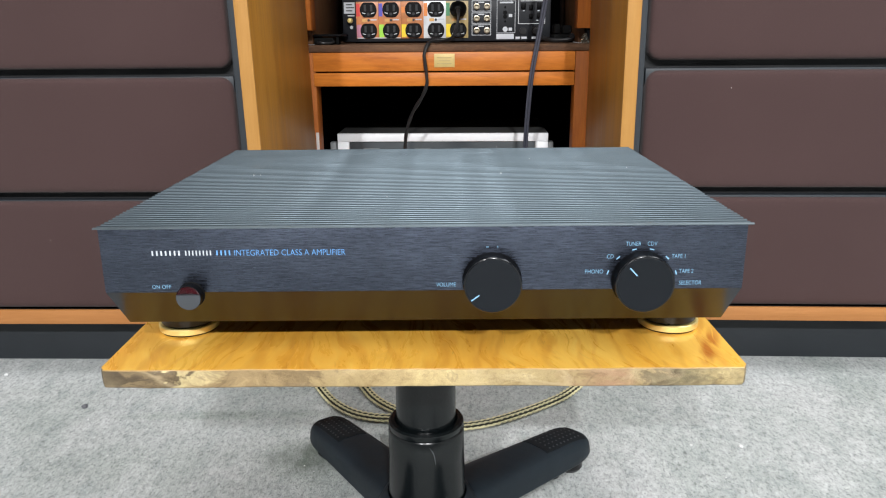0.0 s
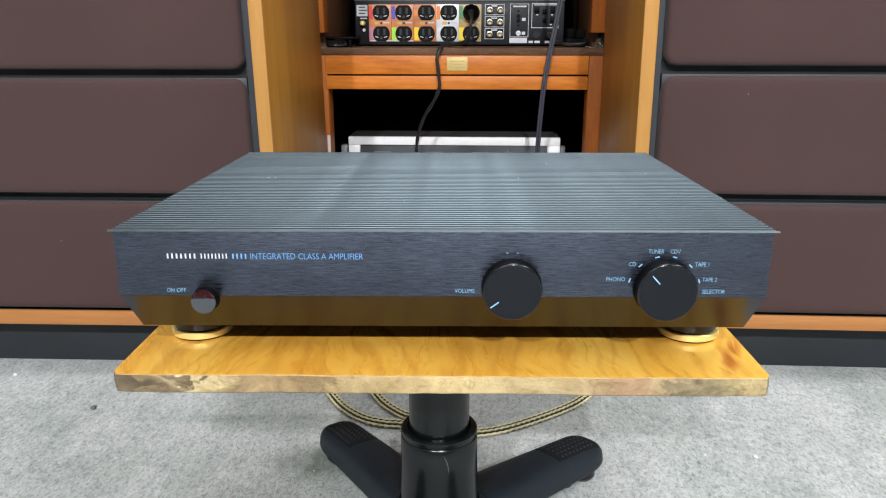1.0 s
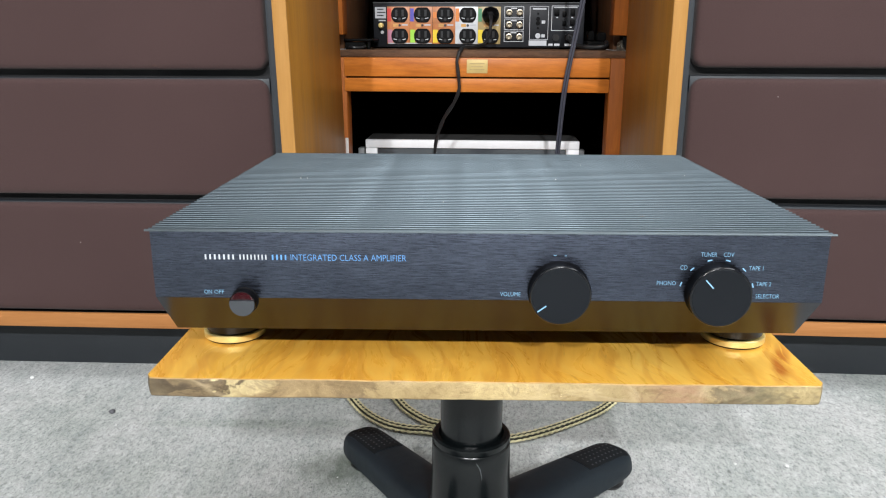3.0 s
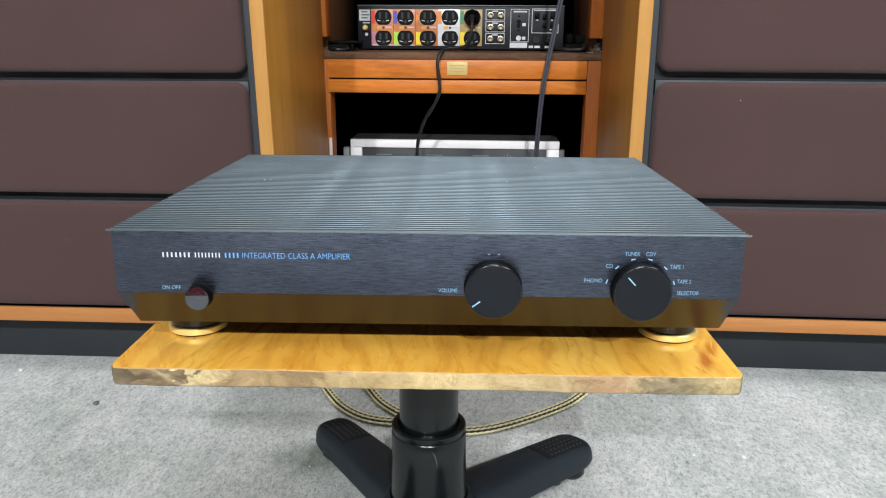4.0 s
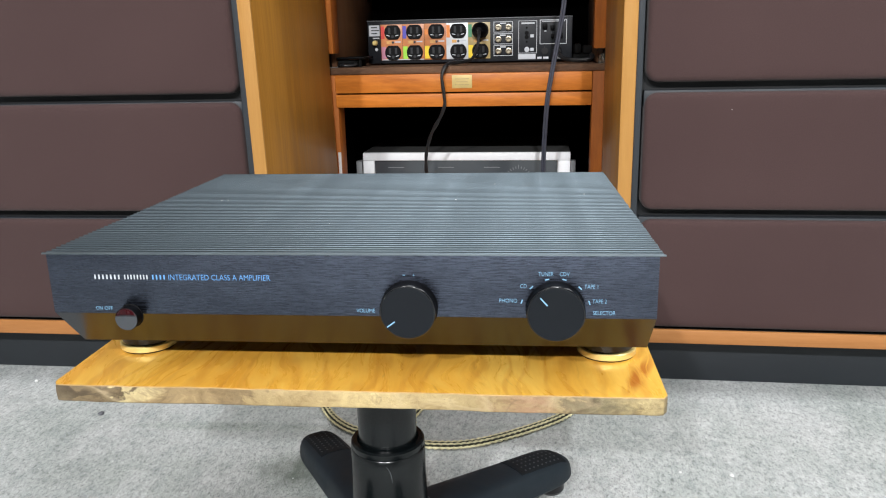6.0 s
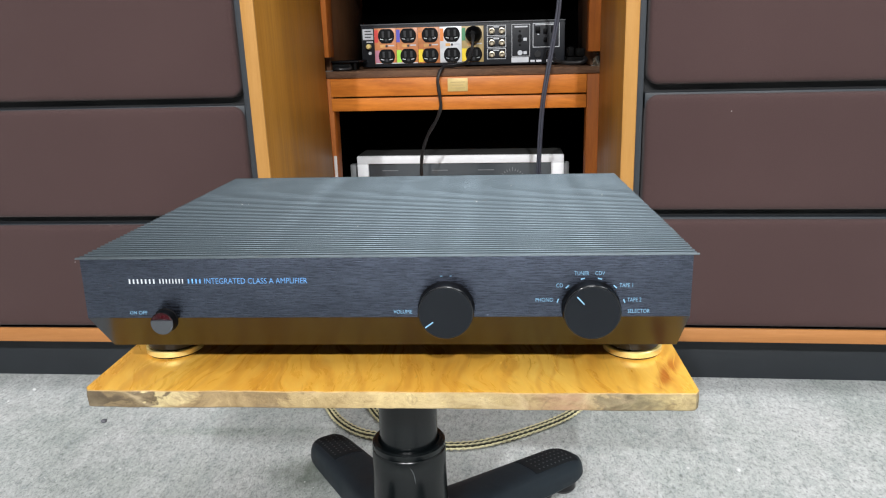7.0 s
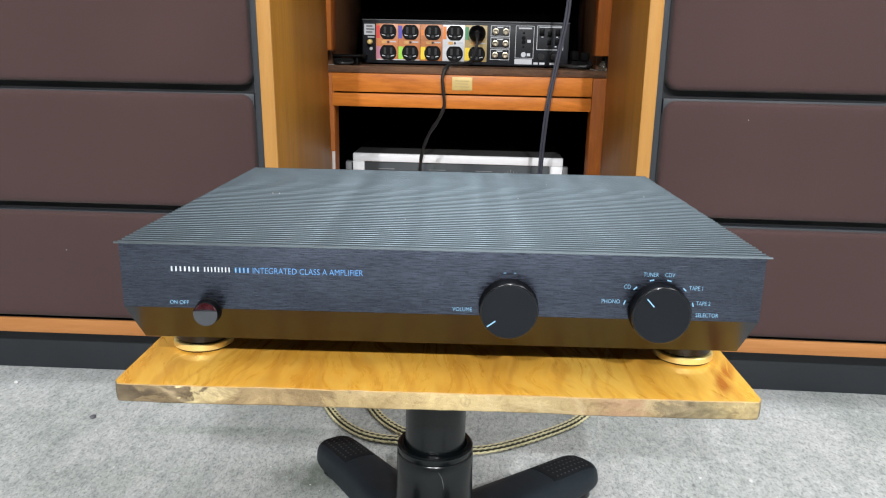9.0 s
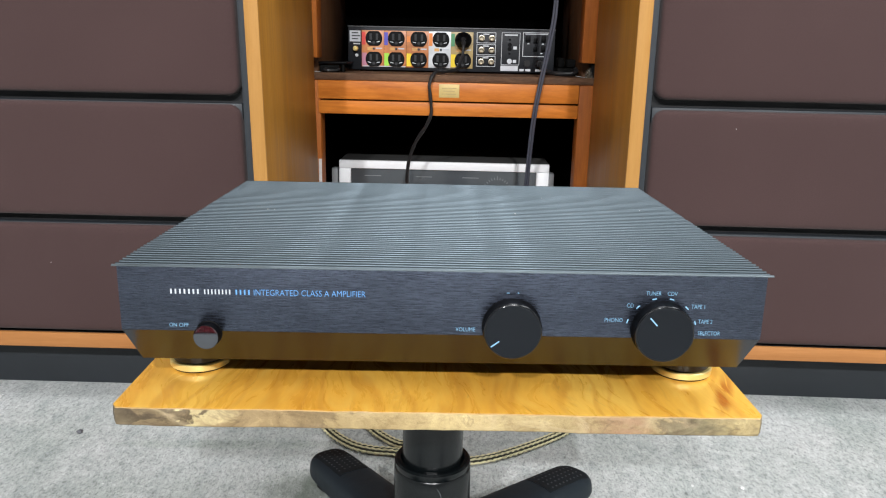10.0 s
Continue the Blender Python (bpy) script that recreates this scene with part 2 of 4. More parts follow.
def board_material():
    n = Nodes("varnished_slab")
    vec, tight = n.bent((10, 1.7, 1), (0, 0, 14), 0.10, 9.0), n.bent((34, 2.6, 1), (0, 0, 16), 0.08, 9.0)
    wide, mid, fine = n.noise(n.bent((7, 1.0, 1), (0, 0, 8), 0.10, 7.0), 1.9, 3, 0.5, 1.0), n.noise(vec, 4.2, 5, 0.62, 2.4), n.noise(tight, 9, 5, 0.7, 0.6)
    c = n.ramp(wide, ((0.33, (0.645, 0.256, 0.022)), (0.47, (0.832, 0.420, 0.052)), (0.53, (0.853, 0.451, 0.061)), (0.68, (0.894, 0.564, 0.108))))
    c = n.mix(0.5, c, n.ramp(mid, ((0.30, (0.572, 0.231, 0.019)), (0.42, (0.811, 0.400, 0.045)), (0.56, (0.863, 0.461, 0.064)), (0.72, (0.936, 0.616, 0.138)))))
    # figure: rings of the swirl as repeated soft lines
    w = n.add("ShaderNodeTexWave", wave_type="RINGS", rings_direction="Z")
    w.inputs["Scale"].default_value, w.inputs["Distortion"].default_value = 2.2, 9.0
    w.inputs["Detail"].default_value, w.inputs["Detail Scale"].default_value = 4.0, 1.3
    n.link(n.bent((7.0, 1.4, 1), (0, 0, 12), 0.09, 8.0), w.inputs["Vector"])
    c = n.mix(n.ramp(w.outputs["Fac"], ((0.0, (0.42, 0.42, 0.42)), (0.28, (0, 0, 0)))), c, (0.541, 0.205, 0.018))
    swirl = n.bent((16, 2.4, 1), (0, 0, 18), 0.10, 10.0)
    streak = n.ramp(n.noise(swirl, 2.6, 5, 0.62, 2.2), ((0.28, (0.60, 0.60, 0.60)), (0.39, (0, 0, 0))))
    c = n.mix(streak, c, (0.468, 0.170, 0.013))
    hair = n.ramp(n.noise(tight, 5.0, 4, 0.65, 1.5), ((0.29, (0.42, 0.42, 0.42)), (0.345, (0, 0, 0))))
    c = n.mix(hair, c, (0.20, 0.07, 0.012))
    c = n.mix(0.2, c, n.ramp(fine, ((0.3, (0.499, 0.194, 0.018)), (0.7, (0.936, 0.595, 0.129)))))
    # a reddish knot that trails towards one front corner
    tc, place = n.add("ShaderNodeTexCoord"), n.add("ShaderNodeMapping", vector_type="TEXTURE")
    place.inputs["Location"].default_value = (0.220, -0.130, 0.0143)
    place.inputs["Rotation"].default_value = (0, 0, radians(-22))
    place.inputs["Scale"].default_value = (0.008, 0.048, 1.0)
    n.link(tc.outputs["Object"], place.inputs["Vector"])
    ball = n.add("ShaderNodeTexGradient", gradient_type="SPHERICAL")
    n.link(place.outputs["Vector"], ball.inputs["Vector"])
    knot = n.mix(1.0, n.ramp(ball.outputs["Fac"], ((0.0, (0, 0, 0)), (0.6, (0.85, 0.85, 0.85)))), n.ramp(n.noise(swirl, 6.5, 4, 0.6, 2.5), ((0.36, (0, 0, 0)), (0.52, (1, 1, 1)))), "MULTIPLY")
    c = n.mix(knot, c, (0.437, 0.118, 0.010))
    n.bump(mid, 0.05, 0.001)
    n.set(c, n.grey(mid, 0.24, 0.34), 0.0)
    n.set(Coat_Weight=0.6, Coat_Roughness=0.08)
    return n.mat


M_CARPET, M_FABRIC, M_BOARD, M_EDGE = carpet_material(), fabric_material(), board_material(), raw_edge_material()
M_PANEL = brushed_material("black_brushed_front", (0.066, 0.076, 0.103), 0.27, (30, 1, 480), strength=0.36, contrast=0.42, across=0.88)
M_BEVEL = brushed_material("black_polished_bevel", (0.027, 0.031, 0.040), 0.24, (1, 1, 2), strength=0.0, contrast=0.15)
M_BEVEL.node_tree.nodes["Principled BSDF"].inputs["Metallic"].default_value = 0.8
M_ARRIS = plain("pale_worn_arris", (0.42, 0.26, 0.10), 0.5, 0, 0.4, 160)
# one fin metal in two tones: flanks near-black for gap shade, crowns lit
M_FIN = brushed_material("fin_flank_gap_shade", (0.006, 0.0075, 0.009), 0.40, (12, 1, 300), 0.0, 0.06)
M_FINTOP = brushed_material("fin_crown_lit", (0.080, 0.099, 0.112), 0.42, (12, 1, 300), 0.0, 0.06)
# lip tone raised so that its edge glint sits in the colour
M_LIP = brushed_material("front_lip_glint", (0.15, 0.178, 0.195), 0.42, (12, 1, 300), 0.0, 0.06)
M_CASE = plain("black_case", (0.03, 0.032, 0.035), 0.45, 0.0)
M_KNOB = plain("black_knob_face", (0.004, 0.0055, 0.008), 0.42, 0.0, bump=0.04, spec=0.24)
M_KNOBSIDE = plain("black_knob_side", (0.002, 0.002, 0.0025), 0.5, 0.0, spec=0.10)
M_RIM = plain("glossy_black_rim", (0.003, 0.0035, 0.005), 0.16, 0.0, spec=0.45)
M_RED = plain("dark_red_lens", (0.036, 0.0035, 0.006), 0.10, 0.0, coat=0.6)
M_BUTTON = plain("grey_button_face", (0.040, 0.044, 0.050), 0.4, 0.0)
M_GOLD = plain("polished_gold", (0.96, 0.75, 0.29), 0.38, 0.5, 0.06)
M_RUBBER = plain("black_rubber", (0.008, 0.008, 0.009), 0.28)
M_WHITE_INK = plain("white_ink", (0.50, 0.53, 0.57), 0.5)
M_BLUE_INK = plain("pale_blue_ink", (0.13, 0.33, 0.66), 0.5)
M_PALE_INK = plain("ice_blue_ink", (0.22, 0.43, 0.62), 0.5)
M_STEEL = plain("black_painted_steel", (0.0035, 0.0050, 0.0055), 0.24, 0.0, 0.2, 40, spec=0.4)
M_PLASTIC = plain("black_moulded_plastic", (0.0095, 0.0150, 0.0200), 0.50, 0.0, 0.2, 90, bump=0.4, spec=0.25)
M_DOT = plain("worn_grey_dot", (0.030, 0.032, 0.036), 0.5)
M_TREAD = plain("dull_tread_rubber", (0.0065, 0.0085, 0.0105), 0.7, 0.0, 0.3, 200, bump=0.4, spec=0.2)
M_VENEER = timber("honey_veneer", (0.19, 0.074, 0.009), (0.37, 0.160, 0.022), (0.53, 0.255, 0.046), (22, 22, 1.0), 1.9, 0.42, 0.0, 0.8, spec=0.2)
M_STRIP = timber("pale_oak_lipping", (0.33, 0.150, 0.032), (0.42, 0.208, 0.050), (0.50, 0.262, 0.074), (30, 30, 1.5), 2.4, 0.45, spec=0.35)
M_STRIP_H = timber("oak_base_rail", (0.27, 0.105, 0.028), (0.36, 0.148, 0.044), (0.45, 0.20, 0.066), (1.5, 30, 30), 2.6, 0.5, 0.0, 1.6, spec=0.3)
M_SHELF = timber("reddish_shelf_wood", (0.22, 0.050, 0.007), (0.52, 0.145, 0.016), (0.74, 0.255, 0.036), (2.4, 16, 17), 1.7, 0.42, 0.0, 2.6, spec=0.3)
M_POST = timber("reddish_post_wood", (0.17, 0.042, 0.006), (0.33, 0.090, 0.011), (0.48, 0.145, 0.020), (20, 20, 2), 2.6, 0.55, 0.0, 1.6, spec=0.2)
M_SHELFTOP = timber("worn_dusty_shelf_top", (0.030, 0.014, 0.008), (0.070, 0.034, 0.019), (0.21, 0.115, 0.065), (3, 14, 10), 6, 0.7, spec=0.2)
# slate darkened to near-black: groove shade put into the baffle colour
M_FRAME = plain("groove_shade_baffle", (0.006, 0.0068, 0.0082), 0.7)
M_SLATE = plain("slate_frame_paint", (0.019, 0.0235, 0.029), 0.6)
M_PLINTH = plain("charcoal_plinth", (0.015, 0.0185, 0.0225), 0.55, 0, 0.15, 25)
M_BLACK = plain("matt_black", (0.004, 0.004, 0.004), 0.8, spec=0.15)
# rack wood with the bay's shade put into its colour
M_BAYWOOD_SHADE = timber("dark_shadowed_wood", (0.085, 0.036, 0.015), (0.13, 0.056, 0.022), (0.18, 0.080, 0.031), (20, 20, 2), 2.2, 0.5)
# near-zero black without gloss stands for the deep shade inside the rack
M_BACK = plain("deep_bay_shade", (0.0008, 0.0008, 0.0008), 0.9, spec=0.0)
M_WALL = plain("grey_wall_paint", (0.42, 0.415, 0.41), 0.8, 0, 0.04, 8)
M_WALLDARK = plain("dark_grey_wall_paint", (0.12, 0.12, 0.125), 0.8, 0, 0.06, 8)
M_CEIL = plain("grey_ceiling_paint", (0.42, 0.42, 0.42), 0.85, 0, 0.03, 8)
M_CHASSIS = plain("black_powder_coat", (0.012, 0.0135, 0.017), 0.5, 0, 0.15, 200, bump=0.1, spec=0.3)
M_ORANGE = plain("orange_plate", (0.52, 0.195, 0.070), 0.4, 0, 0.35, 90)
M_PATCH = plain("yellowish_print", (0.60, 0.33, 0.10), 0.5, 0, 0.3, 200)
M_SILVER = plain("silver_plate", (0.62, 0.64, 0.66), 0.4, 0.2, 0.08, 120)
M_BEIGE = plain("greenish_beige_plate", (0.42, 0.31, 0.13), 0.4, 0, 0.2, 120)
M_RED_TAG = plain("red_tag", (0.65, 0.05, 0.04), 0.5)
M_BLUE_TAG = plain("blue_tag", (0.09, 0.08, 0.45), 0.5)
M_LIME_TAG = plain("lime_tag", (0.35, 0.70, 0.06), 0.5)
M_YELLOW_TAG = plain("yellow_tag", (0.85, 0.62, 0.02), 0.5)
M_GREEN_TAG = plain("green_tag", (0.07, 0.26, 0.12), 0.5)
M_PINK_TAG = plain("pink_tag", (0.50, 0.20, 0.28), 0.5)
M_ORANGE_TAG = plain("orange_tag", (0.75, 0.24, 0.05), 0.5)
M_PRINT = plain("grey_white_print", (0.55, 0.57, 0.6), 0.5)
M_BRASS = plain("dull_brass_plate", (0.56, 0.42, 0.16), 0.5, 0.1, 0.15, 90)
M_SILVERFACE = plain("brushed_silver_face", (0.86, 0.865, 0.88), 0.4, 0.0, 0.06, 50)
M_DUSTY = plain("dusty_grey_lid", (0.03, 0.03, 0.029), 0.95, 0, 0.35, 30)
M_GLASS = plain("smoked_dial_glass", (0.055, 0.062, 0.070), 0.15, 0, 0.2, 20, coat=0.3)
M_DIALMARK = plain("dim_dial_print", (0.17, 0.18, 0.19), 0.5)
M_CORD = plain("black_cord_jacket", (0.015, 0.015, 0.016), 0.38)
M_BLUECORD = plain("slate_blue_cord_jacket", (0.045, 0.048, 0.066), 0.5)
M_CREAM = plain("cream_braid", (0.66, 0.60, 0.36), 0.55, 0, 0.25, 300)
M_OLIVE = plain("dark_olive_braid", (0.020, 0.020, 0.008), 0.6)
M_LINT = plain("white_lint", (0.60, 0.60, 0.59), 0.9)
M_GRIT = plain("dark_grit", (0.10, 0.10, 0.11), 0.9)
M_FILM = plain("milky_clear_film", (0.30, 0.27, 0.22), 0.15)
M_FILM.node_tree.nodes["Principled BSDF"].inputs["Transmission Weight"].default_value = 0.6


# ---- mesh helpers ----
def thing(name, m=None, label="", category="", group="", kind=""):
    ob = new(name)
    ob.empty_display_size = 0.05
    if m is not None:
        ob.matrix_world = m
    return tagged(ob, label, category, group, kind)


def finish(bm, name, materials, smooth=True):
    bmesh.ops.recalc_face_normals(bm, faces=bm.faces)
    me = bpy.data.meshes.new(name)
    bm.to_mesh(me)
    bm.free()
    for m in materials if isinstance(materials, (list, tuple)) else [materials]:
        me.materials.append(m)
    if smooth:
        for p in me.polygons:
            p.use_smooth = True
        me.set_sharp_from_angle(angle=radians(35))
    return me


def part(name, bm, material, parent, label="", smooth=True):
    ob = new(name, finish(bm, name, material, smooth))
    ob.parent = parent
    return tagged(ob, label)


def shared(name, me, parent, m):
    ob = new(name, me)
    ob.parent = parent
    ob.matrix_basis = m
    return ob


def box(x0, x1, y0, y1, z0, z1, bevel=0.0, bm=None, segments=2):
    out = bm or bmesh.new()
    b = bmesh.new()
    bmesh.ops.create_cube(b, size=1.0, matrix=Matrix.LocRotScale(((x0 + x1) / 2, (y0 + y1) / 2, (z0 + z1) / 2), None, (x1 - x0, y1 - y0, z1 - z0)))
    if bevel:
        bmesh.ops.bevel(b, geom=list(b.edges), offset=bevel, segments=segments, affect="EDGES", profile=0.5)
    return merge(out, b)


def merge(out, b):
    vs = [out.verts.new(v.co) for v in b.verts]
    b.verts.index_update()
    for f in b.faces:
        nf = out.faces.new([vs[v.index] for v in f.verts])
        nf.material_index = f.material_index
    b.free()
    return out


def lathe(profile, steps=48, m=None, bm=None):
    """Turns (radius, height) pairs round z; ends at radius 0 are closed."""
    out = bm or bmesh.new()
    rings = []
    for r, h in profile:
        if r <= 1e-6:
            rings.append([out.verts.new((0, 0, h))])
        else:
            rings.append([out.verts.new((r * math.cos(2 * math.pi * i / steps), r * math.sin(2 * math.pi * i / steps), h)) for i in range(steps)])
    made = [v for ring in rings for v in ring]
    for a, b in zip(rings, rings[1:]):
        for i in range(steps):
            j = (i + 1) % steps
            if len(a) == 1 and len(b) == 1:
                continue
            if len(a) == 1:
                out.faces.new((a[0], b[i], b[j]))
            elif len(b) == 1:
                out.faces.new((a[i], a[j], b[0]))
            else:
                out.faces.new((a[i], a[j], b[j], b[i]))
    if m is not None:
        bmesh.ops.transform(out, matrix=m, verts=made)
    return out


def prism(points, x0, x1, bm=None):
    """A (y, z) outline drawn out along x."""
    out = bm or bmesh.new()
    a = [out.verts.new((x0, y, z)) for y, z in points]
    b = [out.verts.new((x1, y, z)) for y, z in points]
    out.faces.new(a), out.faces.new(b)
    for i in range(len(points)):
        j = (i + 1) % len(points)
        out.faces.new((a[i], a[j], b[j], b[i]))
    return out


def spline(points, steps=10):
    p = [Vector(q) for q in points]
    p = [2 * p[0] - p[1], *p, 2 * p[-1] - p[-2]]
    out = []
    for a, b, c, d in zip(p, p[1:], p[2:], p[3:]):
        for i in range(steps):
            t = i / steps
            out.append(0.5 * (2 * b + (c - a) * t + (2 * a - 5 * b + 4 * c - d) * t * t + (3 * b - a - 3 * c + d) * t**3))
    return [*out, p[-2]]


def tube(path, radius, sides=10, bm=None, helix=None):
    """A round tube along a path. helix: (offset, pitch, phase) winds it round the path."""
    out = bm or bmesh.new()
    path = [Vector(q) for q in path]
    side, run, rings, prev = Vector((0, 0, 1)), 0.0, [], None
    frames = []
    for i, q in enumerate(path):
        d = (path[min(i + 1, len(path) - 1)] - path[max(i - 1, 0)]).normalized()
        side = (side - d * side.dot(d)).normalized() if abs(side.dot(d)) < 0.99 else d.orthogonal().normalized()
        run += (q - prev).length if prev is not None else 0
        prev = q
        frames.append((q, d, side, d.cross(side), run))
    for q, d, s, u, run in frames:
        c = q
        if helix:
            a = 2 * math.pi * run / helix[1] + helix[2]
            c = q + helix[0] * (math.cos(a) * s + math.sin(a) * u)
        rr = radius(run) if callable(radius) else radius
        rings.append([out.verts.new(c + rr * (math.cos(2 * math.pi * k / sides) * s + math.sin(2 * math.pi * k / sides) * u)) for k in range(sides)])
    for a, b in zip(rings, rings[1:]):
        for k in range(sides):
            j = (k + 1) % sides
            out.faces.new((a[k], a[j], b[j], b[k]))
    out.faces.new(rings[0]), out.faces.new(rings[-1])
    return out


def resample(path, step):
    out, left = [path[0]], step
    for a, b in zip(path, path[1:]):
        n = (b - a).length
        at = 0.0
        while n - at >= left:
            at += left
            out.append(a.lerp(b, at / n))
            left = step
        left -= n - at
    return [*out, path[-1]]


def rounded(w, h, r, n=6):
    """The outline of a rounded rectangle round the origin, as (x, z)."""
    out = []
    for cx, cz, a0 in ((w / 2 - r, h / 2 - r, 0), (-w / 2 + r, h / 2 - r, 90), (-w / 2 + r, -h / 2 + r, 180), (w / 2 - r, -h / 2 + r, 270)):
        for i in range(n + 1):
            a = radians(a0 + 90 * i / n)
            out.append((cx + r * math.cos(a), cz + r * math.sin(a)))
    return out


def pad(w, h, r, layers, cx=0.0, cz=0.0, bm=None):
    """A cushion-edged plate that faces -y: layers of (inset, y) from back to front."""
    out = bm or bmesh.new()
    rings = []
    for inset, y in layers:
        rings.append([out.verts.new((cx + x, y, cz + z)) for x, z in rounded(w - 2 * inset, h - 2 * inset, max(0.0005, r - inset))])
    for a, b in zip(rings, rings[1:]):
        for i in range(len(a)):
            j = (i + 1) % len(a)
            out.faces.new((a[i], a[j], b[j], b[i]))
    out.faces.new(rings[0]), out.faces.new(rings[-1])
    return out


def outline(w, h, t, y, depth, cx, cz):
    """A thin printed frame that faces -y."""
    b = bmesh.new()
    for x0, x1, z0, z1 in ((-w / 2, w / 2, h / 2 - t, h / 2), (-w / 2, w / 2, -h / 2, -h / 2 + t), (-w / 2, -w / 2 + t, -h / 2 + t, h / 2 - t), (w / 2 - t, w / 2, -h / 2 + t, h / 2 - t)):
        box(cx + x0, cx + x1, y - depth, y, cz + z0, cz + z1, 0, b)
    return b


def lettering(name, words, x0, x1, zc, h, y, material, parent, label=""):
    """Printed words on a face that looks towards -y, between x0 and x1."""
    cu = bpy.data.curves.new(name, "FONT")
    cu.body, cu.extrude, cu.resolution_u = words, 0.004, 3
    cu.offset = -0.012
    ob = new(name, cu)
    me = bpy.data.meshes.new_from_object(ob.evaluated_get(bpy.context.evaluated_depsgraph_get()))
    bpy.data.objects.remove(ob)
    xs, ys = [v.co.x for v in me.vertices], [v.co.y for v in me.vertices]
    sx, sy = (x1 - x0) / (max(xs) - min(xs)), h / (max(ys) - min(ys))
    a, b = min(xs), (min(ys) + max(ys)) / 2
    for v in me.vertices:
        v.co = (x0 + (v.co.x - a) * sx, y - 0.0001 + v.co.z * 0.02, zc + (v.co.y - b) * sy)
    me.materials.clear()
    me.materials.append(material)
    for p in me.polygons:
        p.material_index = 0
    out = new(name, me)
    out.parent = parent
    return tagged(out, label)


# ---- the room ----
def slab(name, x0, x1, y0, y1, z0, z1, material, label, category):
    ob = new(name, finish(box(x0, x1, y0, y1, z0, z1), name, material, False))
    return tagged(ob, label, category, kind="structure")


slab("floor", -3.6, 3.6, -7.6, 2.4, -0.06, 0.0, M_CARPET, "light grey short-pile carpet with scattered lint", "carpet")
# unseen ceiling and walls close the room; their greys limit bounced light
slab("ceiling", -3.6, 3.6, -7.6, 2.4, 2.75, 2.85, M_CEIL, "plain grey painted ceiling", "ceiling")
slab("wall_north", -3.6, 3.6, 2.4, 2.5, 0.0, 2.75, M_WALL, "plain grey painted wall", "wall")
slab("wall_south", -3.6, 3.6, -7.7, -7.6, 0.0, 2.75, M_WALLDARK, "unseen dark grey wall, kept dark to limit bounced light", "wall")
slab("wall_east", 3.6, 3.7, -7.6, 2.4, 0.0, 2.75, M_WALL, "plain grey painted wall", "wall")
slab("wall_west", -3.7, -3.6, -7.6, 2.4, 0.0, 2.75, M_WALL, "plain grey painted wall", "wall")


# ---- loudspeakers ----
def loudspeaker(side, m, D, rail, rail_height, gap, pitch, inner, lean, label):
    """Local frame: x = 0 at the inner side, growing outwards by side; y = 0 at the front of the timber lipping.
    rail: the foot of the base rail; gap: the middle of the lowest gap between the cloth panels."""
    s = side
    W, H, T = 0.66, 1.42, 0.0195
    ob = thing("loudspeaker", m, label, "loudspeaker", "pair of loudspeakers")

    def sbox(a, b, *rest, **kw):
        return box(min(s * a, s * b), max(s * a, s * b), *rest, **kw)

    part("side_panel", sbox(0, T, 0.004, D, rail + 0.025, H, 0.0008), M_VENEER, ob)
    part("side_panel", sbox(W - T, W, 0.004, D, rail + 0.025, H, 0.0008), M_VENEER, ob)
    part("lipping", sbox(0, T, -0.0005, 0.004, rail, H, 0.0012), M_STRIP, ob, "pale wood front lipping")
    part("lipping", sbox(W - T, W, -0.0005, 0.004, rail, H, 0.0012), M_STRIP, ob, "pale wood front lipping")
    part("base_rail", sbox(T + 0.0004, W - T - 0.0004, 0.0, 0.007, rail, rail + rail_height, 0.0012), M_STRIP_H, ob, "orange-brown wood rail")
    part("top_panel", sbox(0, W, 0.0, D, H + 0.0005, H + 0.02, 0.001), M_VENEER, ob)
    part("bottom_panel", sbox(T + 0.0004, W - T - 0.0004, 0.0075, D - 0.021, rail, rail + 0.015), M_FRAME, ob)
    part("back_panel", sbox(T, W - T, D - 0.02, D - 0.001, rail + 0.025, H), M_FRAME, ob)
    part("baffle", sbox(T + 0.0004, W - T - 0.0004, 0.035, 0.050, rail + 0.0155, H), M_FRAME, ob, "baffle behind the cloth panels, darkened for the shade in the grooves")
    part("frame_edge", sbox(T + 0.0004, inner - 0.0045, 0.0065, 0.0345, rail + 0.0155, H, 0.001), M_SLATE, ob, "slate-blue inner frame edge")
    part("plinth", sbox(0.03, W - 0.03, 0.070, D - 0.02, 0.0, rail - 0.0005, 0.002), M_PLINTH, ob, "charcoal recessed plinth")
    w, lip = W - 0.0288 - inner, 0.0026 if s > 0 else 0.0008
    mid = s * (inner + w / 2)
    layers = ((0.0, 0.0345), (0.0, 0.0195), (0.0006, 0.0160), (0.0018, 0.0132), (0.0038, 0.0115), (0.0070, 0.0106), (0.012, 0.0102), (0.020, 0.010))
    foot = rail + rail_height - 0.0005
    for i in range(7):
        # a groove in the shade of the panel above, and a strip of the frame showing below it
        top = gap + pitch * i - 0.0060
        part("grille_panel", pad(w, top - lip - foot, 0.018, layers, mid, (top - lip + foot) / 2), M_FABRIC, ob, "brown cloth panel with rounded corners")
        part("cross_rail", sbox(inner - 0.0004, W - T - 0.0006, 0.0175, 0.0340, top - 0.022, top, 0.0012), M_SLATE, ob, "slate-blue frame strip between the cloth panels")
        foot = gap + pitch * i + 0.0052
    # sheared sideways by lean, so that its upright edges fit the camera's view
    for child in ob.children:
        for v in child.data.vertices:
            v.co.x -= lean * (v.co.z - 0.50)
    return ob


